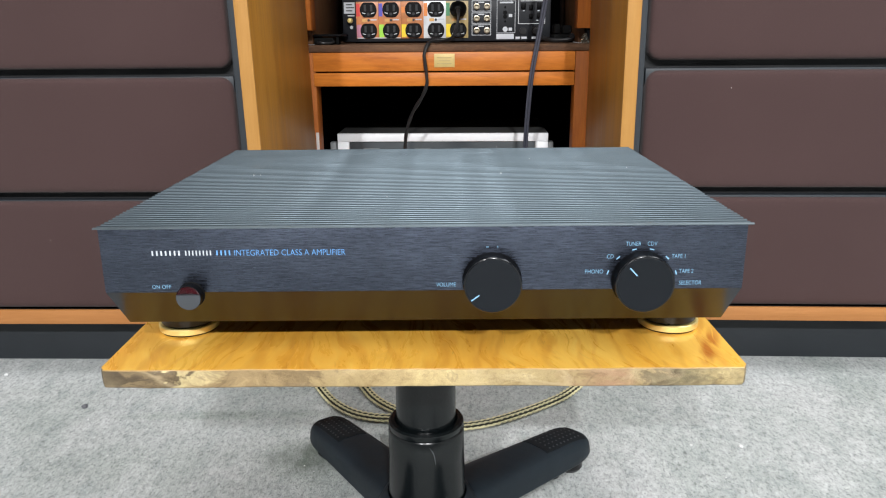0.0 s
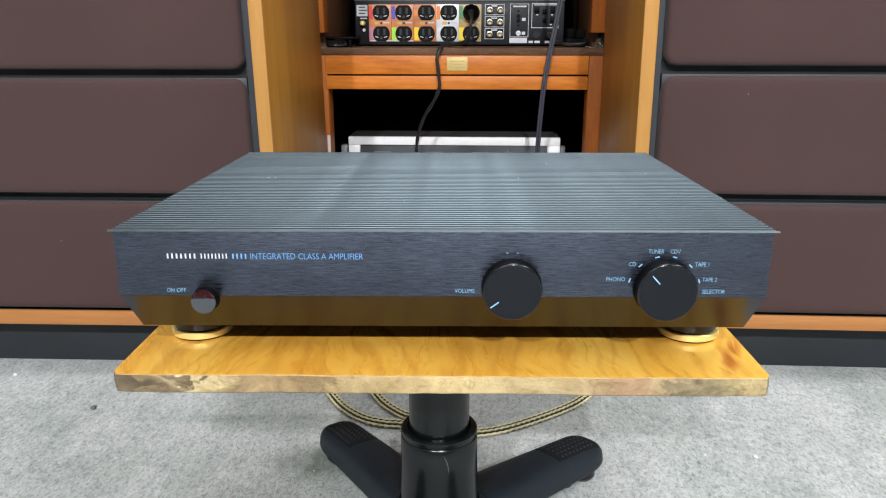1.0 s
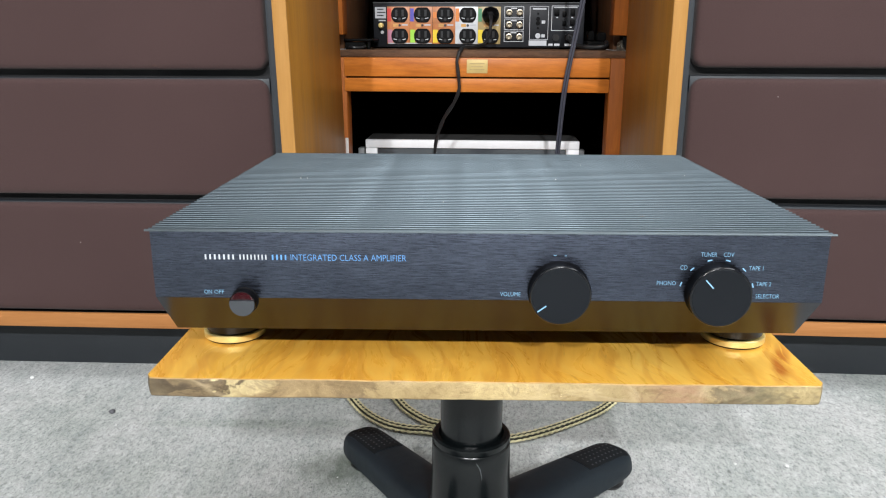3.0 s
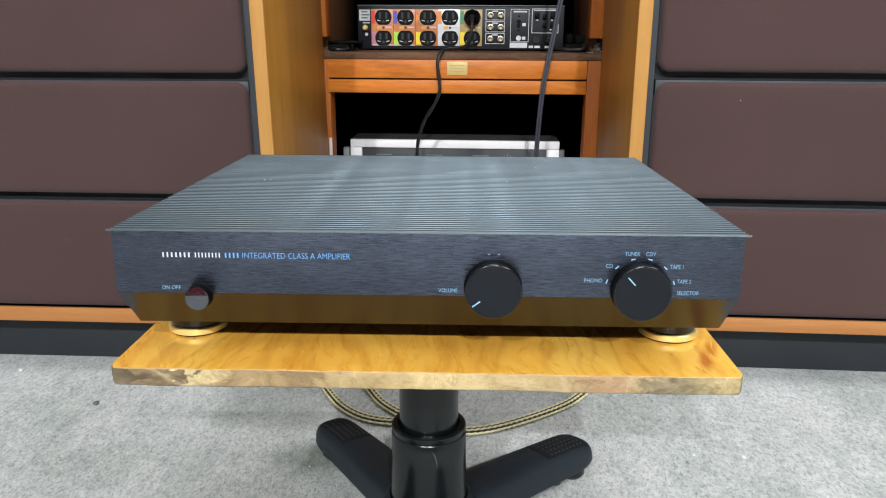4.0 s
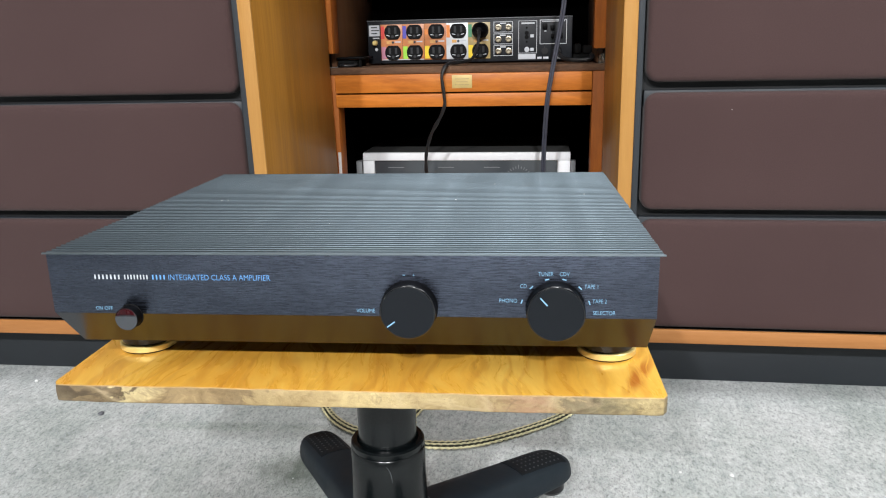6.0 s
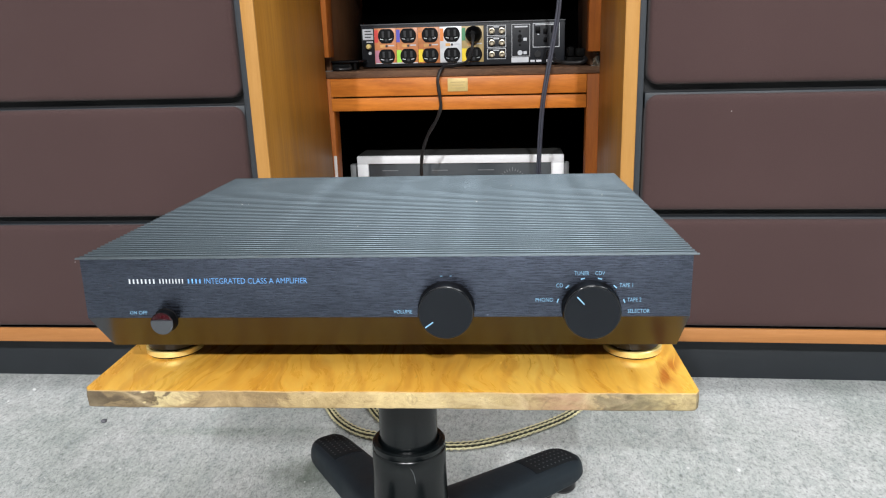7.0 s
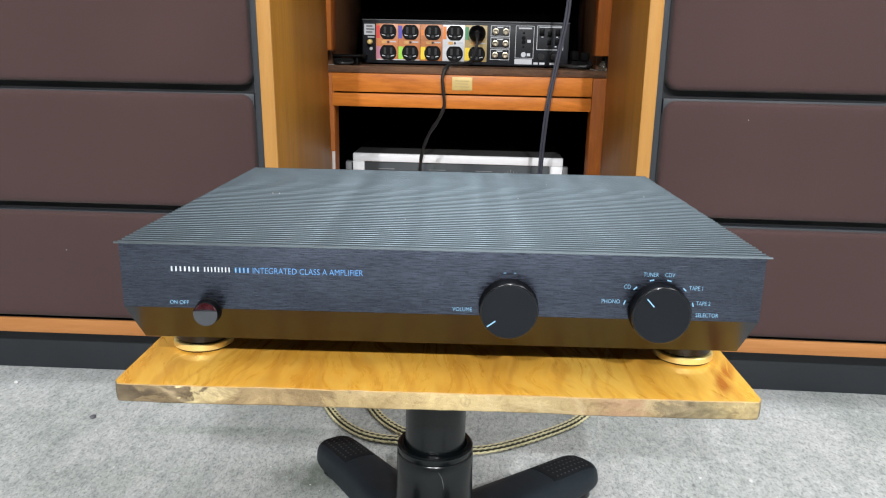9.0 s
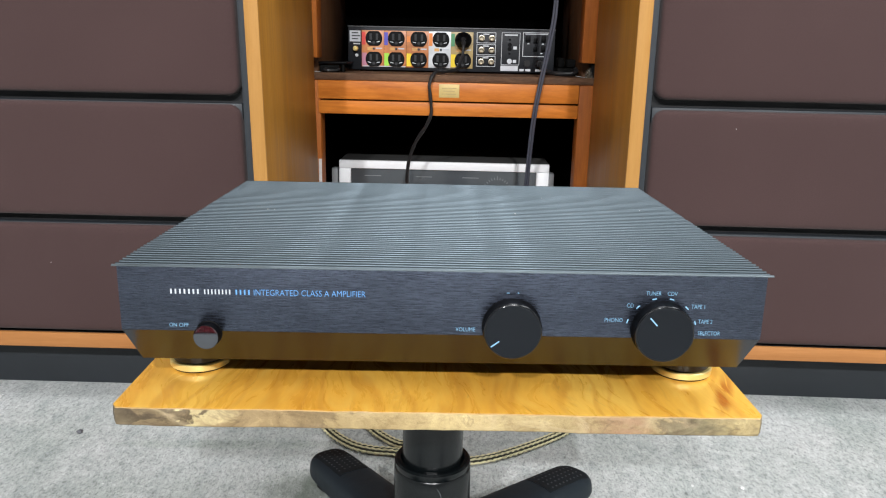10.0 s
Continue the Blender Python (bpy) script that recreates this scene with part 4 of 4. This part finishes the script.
def leg_top(s, y):
    half, topz, botz = leg_section(s)
    f = min(1.0, abs(y) / (0.9 * half))
    return topz - 0.0065 * f**3.4


def leg_mesh():
    """A leg that runs along +x from the hub: crowned back, soft shoulders, sloping flanks, finger-like end."""
    b = bmesh.new()
    rings, n = [], 40
    for i in range(n + 1):
        s = i / n if i < 28 else 28 / n + (1 - 28 / n) * math.sin((i - 28) / (n - 28) * math.pi / 2)
        half, topz, botz = leg_section(s)
        x = LEG0 + (LEG1 - LEG0) * s
        low = max(botz + 0.004, topz - 0.021)
        ring = [(0.93 * half, botz), (1.03 * half, botz + 0.0035), (1.04 * half, low), (1.0 * half, topz - 0.0125)]
        ring += [(f * half, leg_top(s, f * half)) for f in (0.9, 0.8, 0.68, 0.52, 0.33, 0.0, -0.33, -0.52, -0.68, -0.8, -0.9)]
        ring += [(-y, z) for y, z in ring[3::-1]]
        rings.append([b.verts.new((x, y, z)) for y, z in ring])
    for p, q in zip(rings, rings[1:]):
        for j in range(len(p)):
            b.faces.new((p[j], p[(j + 1) % len(p)], q[(j + 1) % len(q)], q[j]))
    b.faces.new(rings[0]), b.faces.new(rings[-1])
    return b


def stand():
    ob = thing("display_stand", STAND, "black pedestal stand with a honey-varnished live-edge wooden top", "stand")
    top = part("tabletop", tabletop(), [M_BOARD, M_EDGE, M_ARRIS, M_CASE], ob, "honey-varnished slab with a raw sawn edge")
    top.matrix_basis = pose(0, 0, 0.2721, 0, 0, -0.35)
    part("top_plate", box(-0.07, 0.07, -0.07, 0.07, 0.2668, 0.2719, 0.001), M_STEEL, ob)
    part("inner_pole", lathe(((0, 0.10), (0.0287, 0.10), (0.0287, 0.2667), (0, 0.2667)), 64), M_STEEL, ob)
    part("outer_column", lathe(((0.0292, 0.11), (0.0292, 0.155), (0.0305, 0.157), (0.0345, 0.1568), (0.0362, 0.155), (0.0365, 0.151), (0.0358, 0.1498), (0.0355, 0.1488), (0.0367, 0.1470), (0.0368, 0.12), (0.0395, 0.02), (0, 0.02)), 64), M_STEEL, ob)
    part("scratch", tube(spline([(0.004, -0.03700, 0.1445), (0.0072, -0.03655, 0.139), (0.0088, -0.03625, 0.132), (0.0092, -0.03625, 0.127)], 5), lambda run: 0.00018 * math.sin(min(1, run / 0.019) * math.pi) + 0.00005, 5), M_DIALMARK, ob, "pale scratch in the paint")
    part("hub", lathe(((0, 0.014), (0.050, 0.014), (0.052, 0.02), (0.050, 0.062), (0.044, 0.074), (0.0395, 0.078), (0.0392, 0.07), (0, 0.07)), 48), M_PLASTIC, ob)
    leg, pad_me, dot = None, None, None
    for turn in (46.0, 125.0, 226.0, 305.0):
        m = pose(0, 0, 0, 0, 0, turn - TURN_AMP)
        if leg is None:
            one = part("leg", leg_mesh(), M_PLASTIC, ob)
            leg = one.data
        else:
            one = shared("leg", leg, ob, m)
        one.matrix_basis = m
        g = part("glide", lathe(((0, 0), (0.014, 0), (0.0165, 0.004), (0.0155, 0.019), (0, 0.019)), 24, pose(0.2345, 0, 0)), M_RUBBER, one)
        part("glide_pin", lathe(((0, 0.004), (0.010, 0.004), (0.011, 0.008), (0.011, 0.02), (0, 0.02)), 18, pose(0.200, 0, 0.0)), M_RUBBER, one)
        tread = bmesh.new()
        nx, ny, x0, x1, w = 12, 8, 0.168, 0.242, 0.0182
        skin = [[[tread.verts.new((x, y, leg_top((x - LEG0) / (LEG1 - LEG0), y) + up)) for y in (w * (2 * j / ny - 1) for j in range(ny + 1))] for x in (x0 + (x1 - x0) * i / nx for i in range(nx + 1))] for up in (0.0007, -0.001)]
        for i in range(nx):
            for j in range(ny):
                for sheet in skin:
                    tread.faces.new((sheet[i][j], sheet[i + 1][j], sheet[i + 1][j + 1], sheet[i][j + 1]))
        top, low = skin
        rim = [(i, 0) for i in range(nx)] + [(nx, j) for j in range(ny)] + [(i, ny) for i in range(nx, 0, -1)] + [(0, j) for j in range(ny, 0, -1)]
        for (i, j), (k, m2) in zip(rim, rim[1:] + rim[:1]):
            tread.faces.new((top[i][j], top[k][m2], low[k][m2], low[i][j]))
        part("tread_pad", tread, M_TREAD, one, "dull black anti-slip pad")
        dots = bmesh.new()
        for i in range(9):
            for j in range(5):
                x, y = 0.178 + 0.0068 * i, -0.0136 + 0.0068 * j
                z = leg_top((x - LEG0) / (LEG1 - LEG0), y)
                lathe(((0.0012, -0.001), (0.0012, 0.0000), (0.0008, 0.0003), (0, 0.0004)), 6, pose(x, y, z + 0.0007), dots)
        part("tread_dots", dots, M_DOT, one, "raised anti-slip dots")
    return ob


stand()


# ---- amplifier ----
AMP = pose(0.013, 0.0045, 0.2865, 0, 0, TURN_AMP)
Z0 = 0.2865


def knob(parent, x, z, r, angle, r0, r1, label):
    prof = ((0, 0.0), (r + 0.0003, 0.0), (r + 0.0003, 0.0022), (r, 0.0030), (r, 0.0094))
    k = part("knob", lathe(prof, 72, pose(x, 0.0018, z, 90)), M_KNOBSIDE, parent, label)
    part("rim", lathe(((r, 0.0094), (r - 0.0002, 0.0100), (r - 0.0006, 0.0106), (r - 0.0011, 0.0109), (r - 0.0015, 0.0109)), 72, pose(x, 0.0018, z, 90)), M_RIM, k, "glossy rounded rim")
    f = part("knob_face", lathe(((0, 0.0), (r - 0.0015, 0.0), (r - 0.0018, 0.0003), (0, 0.0004)), 72, pose(x, -0.0090, z, 90)), M_KNOB, k, "dark grey knob face")
    p = box(r0, r1, -0.0004, 0.0, -0.0004, 0.0004)
    bmesh.ops.transform(p, matrix=pose(x, -0.00935, z, 0, -angle, 0), verts=p.verts)
    part("pointer", p, M_PALE_INK, k, "pale blue pointer line")
    return k


def power_button(parent, x, z, r):
    """A round button: flat grey face below, concave ringed red lens above the split."""
    n, front, cut = 40, -0.0066, 0.0022
    a0 = math.asin(cut / r)

    def arc(rr, y, lo, hi, b):
        return [b.verts.new((x + rr * math.cos(lo + (hi - lo) * i / n), y, z + rr * math.sin(lo + (hi - lo) * i / n))) for i in range(n + 1)]

    k = part("power_button", lathe(((0, 0), (r + 0.0005, 0.0), (r + 0.0005, 0.0006), (r - 0.0001, 0.0008), (r - 0.0001, 0.0080), (r - 0.0004, 0.0081), (r - 0.0005, 0.0045), (0, 0.0045)), 56, pose(x, 0.0018, z, 90)), M_KNOBSIDE, parent, "black round power button")
    b = bmesh.new()
    f = arc(r - 0.0003, front - 0.0002, math.pi - a0, 2 * math.pi + a0, b)
    g = arc(r - 0.0003, front + 0.004, math.pi - a0, 2 * math.pi + a0, b)
    b.faces.new(f)
    for i in range(n):
        b.faces.new((f[i], f[i + 1], g[i + 1], g[i]))
    b.faces.new((f[0], f[-1], g[-1], g[0]))
    part("button_face", b, M_BUTTON, k, "grey half-round button face")
    c, rings = bmesh.new(), []
    for j in range(15):
        rr = (r - 0.0003) * (1 - j / 14.8)
        lo = min(math.asin(min(0.999, (cut + 0.0002) / rr)), math.pi / 2) if rr > cut + 0.0002 else math.pi / 2
        rings.append(arc(rr, front + 0.0002 + 0.0030 * (j / 14) ** 0.7 + (0.0004 if j % 2 else 0), lo, math.pi - lo, c))
    for p, q in zip(rings, rings[1:]):
        for i in range(n):
            c.faces.new((p[i], p[i + 1], q[i + 1], q[i]))
    part("ringed_lens", c, M_RED, k, "dark red concave ringed lens", smooth=False)
    return k


def amplifier():
    ob = thing("amplifier", AMP, "black finned integrated amplifier with brushed front on gold-ringed feet", "amplifier")
    H, S = 0.2180, 0.2110
    zt, zb, zm = 0.3921 - Z0, 0.3122 - Z0, 0.3462 - Z0
    part("chassis", prism([(0.0092, zm), (0.040, zb + 0.0005), (0.344, zb + 0.0005), (0.344, zt - 0.0140), (0.0092, zt - 0.0140)], -S + 0.004, S - 0.004), M_CASE, ob)
    fp = prism([(0.0025, zm), (0.0021, zm + 0.0006), (0.0021, zt - 0.0014), (0.0023, zt - 0.0012), (0.0048, zt - 0.0012), (0.0052, zt - 0.0014), (0.0052, zm)], -H, H)
    part("front_panel", fp, M_PANEL, ob, "black brushed aluminium front panel")
    part("front_bevel", prism([(0.0028, zm - 0.0002), (0.0345, zb), (0.0395, zb), (0.0090, zm - 0.0002)], -H, H), M_BEVEL, ob, "polished dark bevel along the bottom front")
    for s in (-1, 1):
        a, b = sorted((s * (S - 0.0035), s * S))
        part("side_panel", prism([(0.0091, zm), (0.0400, zb), (0.344, zb), (0.344, zt - 0.0143), (0.0091, zt - 0.0143)], a, b), M_CASE, ob)
    part("bottom_plate", box(-S + 0.004, S - 0.004, 0.041, 0.340, zb - 0.001, zb), M_BLACK, ob)
    part("front_lip", prism([(0.0021, zt - 0.0011), (0.0021, zt - 0.0006), (0.0027, zt), (0.0040, zt), (0.0046, zt - 0.0005), (0.0046, zt - 0.0011)], -0.2216, 0.2222), M_LIP, ob, "front lip in a brighter tone for its glint")
    # cooling fins across the top
    fin = bmesh.new()
    ht, half = 0.0140, 0.00112
    crown = [(-half * math.cos(math.pi * k / 20), ht - half + half * math.sin(math.pi * k / 20)) for k in range(21)]
    prism([(-half, 0.0), *crown, (half, 0.0)], -0.2222, 0.2222, fin)
    for v in fin.verts:
        if v.co.z < ht - 0.002:
            v.co.x *= 0.2050 / 0.2222
    # flanks take the painted gap shade, crowns the lit tone
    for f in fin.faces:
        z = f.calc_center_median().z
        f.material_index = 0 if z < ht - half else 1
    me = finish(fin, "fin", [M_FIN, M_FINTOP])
    n, rnd = 56, random.Random(3)
    for i in range(n):
        v = 0.0081 + 0.00605 * i
        reach = 0.2212 - 0.0066 * v / 0.34
        m = pose(0.0004 + 0.0016 * v / 0.34 + rnd.uniform(-0.0003, 0.0003), v + rnd.uniform(-0.00004, 0.00004), 0.3920 - Z0 - ht + rnd.uniform(-0.00004, 0.00004))
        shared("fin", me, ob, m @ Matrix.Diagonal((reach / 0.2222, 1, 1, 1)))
    # controls
    knob(ob, 0.0468, 0.3532 - Z0, 0.0199, 216.5, 0.0112, 0.0180, "glossy black volume knob")
    knob(ob, 0.1487, 0.3530 - Z0, 0.0202, 132.5, 0.0086, 0.0159, "glossy black selector knob")
    power_button(ob, -0.1588, 0.3449 - Z0, 0.0085)
    y = 0.0020
    for a in (162, 133, 104, 76, 46.5, 17):
        d = box(-0.0015, 0.0015, y - 0.0002, y, -0.00042, 0.00042)
        bmesh.ops.transform(d, matrix=pose(0.1487 + 0.0243 * math.cos(radians(a)), 0, 0.3508 - Z0 + 0.0243 * math.sin(radians(a)), 0, 90 - a, 0), verts=d.verts)
        part("selector_mark", d, M_PALE_INK, ob, "pale blue selector mark")
    for words, x0, x1, zc, h in (
        ("ON", -0.1855, -0.1805, 0.3504, 0.0027), ("OFF", -0.1789, -0.1725, 0.3504, 0.0027), ("VOLUME", 0.0088, 0.0221, 0.3505, 0.0028),
        ("PHONO", 0.1101, 0.1224, 0.3590, 0.0028), ("CD", 0.1244, 0.1290, 0.3696, 0.0028), ("TUNER", 0.1369, 0.1471, 0.3784, 0.0028),
        ("CDV", 0.1514, 0.1580, 0.3784, 0.0028), ("TAPE 1", 0.1683, 0.1775, 0.3695, 0.0028), ("TAPE 2", 0.1740, 0.1837, 0.3589, 0.0028),
        ("SELECTOR", 0.1746, 0.1898, 0.3505, 0.0028), ("-", 0.0427, 0.0445, 0.3770, 0.0004), ("+", 0.0497, 0.0513, 0.3770, 0.0014),
    ):
        lettering("lettering", words, x0, x1, zc - Z0, h, y, M_PALE_INK, ob, "pale blue printed lettering")
    lettering("lettering", "INTEGRATED CLASS A AMPLIFIER", -0.1274, -0.0524, 0.3743 - Z0, 0.0041, y, M_BLUE_INK, ob, "blue printed lettering")
    for name, x0, x1, count, ink, lab in (("brand_bar", -0.1840, -0.1630, 7, M_WHITE_INK, "white printed bar"), ("brand_bar", -0.1612, -0.1421, 8, M_WHITE_INK, "white printed bar"), ("model_bar", -0.1402, -0.1290, 4, M_BLUE_INK, "blue printed bar")):
        step = (x1 - x0) / count
        for k in range(count):
            part(name, box(x0 + step * (k + 0.22), x0 + step * (k + 0.58), y - 0.0002, y, 0.3726 - Z0, 0.3760 - Z0), ink, ob, lab)
    for x, v, r in ((-0.157, 0.192, 0.0012), (-0.151, 0.190, 0.0007), (0.066, 0.192, 0.0011), (0.185, 0.212, 0.0007), (-0.03, 0.09, 0.0006), (0.10, 0.27, 0.0008)):
        part("dust_fleck", lathe(((0, 0), (r * 0.7, 0.0002), (r * 0.45, 0.0004), (0, 0.0005)), 7, pose(x, round((v - 0.0081) / 0.00605) * 0.00605 + 0.0081, 0.3922 - Z0)), M_LINT, ob, "white dust fleck")
    # feet
    for x, v in ((-0.193, 0.088), (0.195, 0.087), (-0.193, 0.30), (0.195, 0.30)):
        f = part("foot", lathe(((0, 0.0066), (0.0205, 0.0066), (0.0215, 0.008), (0.0215, zb - 0.0012), (0, zb - 0.0012)), 48, pose(x, v, 0)), M_RUBBER, ob, "black foot")
        part("foot_ring", lathe(((0, 0.0011), (0.0226, 0.0011), (0.0235, 0.0017), (0.0236, 0.0059), (0.0228, 0.0067), (0.0, 0.0067)), 64, pose(x, v, 0)), M_GOLD, f, "polished gold ring")
        part("foot_pad", lathe(((0, 0.0002), (0.0222, 0.0002), (0.0224, 0.0010), (0, 0.0010)), 48, pose(x, v, 0)), M_BLACK, f, "thin black foot pad")
    return ob


amplifier()


# ---- cable and crumbs on the carpet ----
def braided_cable():
    ob = thing("speaker_cable", pose(0, 0.45, 0), "cream and dark olive braided cable looped on the carpet", "cable")
    a = [(-0.235, 0.22, 0.0062), (-0.205, 0.145, 0.0062), (-0.173, 0.083, 0.0062), (-0.148, 0.044, 0.0062), (-0.118, 0.016, 0.0062), (-0.088, 0.004, 0.0062), (-0.055, 0.000, 0.0062), (-0.015, -0.018, 0.0062), (0.030, -0.019, 0.0062), (0.068, -0.008, 0.0062), (0.115, 0.021, 0.0062), (0.165, 0.060, 0.0062), (0.194, 0.093, 0.0062), (0.222, 0.142, 0.0062), (0.24, 0.21, 0.0062)]
    b = [(-0.150, 0.22, 0.0062), (-0.130, 0.135, 0.0062), (-0.109, 0.088, 0.0062), (-0.090, 0.056, 0.0062), (-0.062, 0.026, 0.0070), (-0.040, 0.012, 0.0100), (-0.030, 0.018, 0.0070), (-0.030, 0.034, 0.0062), (-0.034, 0.058, 0.0062), (-0.030, 0.078, 0.0062), (-0.018, 0.115, 0.0062)]
    for pts in (a, b):
        path = resample(spline(pts, 12), 0.001)
        part("core", tube([q - Vector((0, 0, 0.0008)) for q in path[::3]], 0.0022, 8), M_OLIVE, ob, "dark olive cable core")

        def beside(off, up, sway, phase=0.0):
            out = []
            for i, q in enumerate(path):
                d = (path[min(i + 1, len(path) - 1)] - path[max(i - 1, 0)]).normalized()
                far = Vector((-d.y, d.x, 0)) * (1 if d.x > 0 else -1)
                out.append(q + (off + sway * math.sin(i * 0.7 + phase)) * far + Vector((0, 0, up + 0.5 * off)))
            return out

        for off, up, phase in ((-0.0040, 0.0, 0.0), (0.0, 0.0014, 2.1), (0.0040, 0.0006, 4.2)):
            part("braid_cord", tube(beside(off, up, 0.0008, phase), lambda run: 0.00165 + 0.0003 * math.sin(run * 700), 8), M_CREAM, ob, "cream braided cord")
        for off in (-0.0021, 0.0021):
            part("braid_strand", tube(beside(off, 0.0010, 0.0), lambda run: 0.0009 + 0.0011 * abs(math.sin(run * 350)), 6), M_OLIVE, ob, "dark olive braid strand")
    return ob


braided_cable()


def crumb(x, y, r, material, label, seed):
    b = bmesh.new()
    bmesh.ops.create_icosphere(b, subdivisions=2, radius=r)
    for v in b.verts:
        v.co *= 1 + 0.5 * noise.noise(v.co / r * 1.3 + Vector((seed * 3.7, 0, 0)))
        v.co.z *= 0.6
    lo = min(v.co.z for v in b.verts)
    ob = new("lint", finish(b, "lint", material))
    ob.matrix_world = pose(x, y, -lo - 0.0003)
    return tagged(ob, label, "lint", "crumbs on the carpet")


for i, (x, y, r, m, lab) in enumerate((
    (-0.507, 0.485, 0.0042, M_GRIT, "dark crumb lying on the grey carpet"), (0.390, 0.397, 0.0030, M_LINT, "white bit of lint on the grey carpet"),
    (-0.683, 0.588, 0.0034, M_LINT, "white bit of lint on the grey carpet"), (0.328, 0.400, 0.0021, M_LINT, "white bit of lint on the grey carpet"),
    (-0.70, 0.545, 0.0022, M_LINT, "white bit of lint on the grey carpet"), (-0.485, 0.45, 0.0015, M_LINT, "white bit of lint on the grey carpet"),
    (0.62, 0.42, 0.0018, M_LINT, "white bit of lint on the grey carpet"), (0.55, 0.335, 0.0018, M_LINT, "white bit of lint on the grey carpet"),
)):
    crumb(x, y, r, m, lab, i)


def lint_scatter():
    """Many tiny pale specks trodden into the carpet."""
    rnd = random.Random(5)
    b = bmesh.new()
    for i in range(150):
        x, y = rnd.uniform(-0.95, 1.0), rnd.uniform(0.20, 0.66)
        if abs(x) < 0.06 and y < 0.3:
            continue
        r = rnd.choice((0.0005, 0.0006, 0.0008, 0.0012))
        c = bmesh.new()
        bmesh.ops.create_icosphere(c, subdivisions=1, radius=r)
        for v in c.verts:
            v.co = Vector((v.co.x * rnd.uniform(0.7, 1.6), v.co.y, v.co.z * 0.6)) + Vector((x, y, 0.0006))
        merge(b, c)
    ob = new("lint_specks", finish(b, "lint_specks", M_LINT))
    return tagged(ob, "tiny pale lint specks trodden into the grey carpet", "lint", kind="stuff")


lint_scatter()
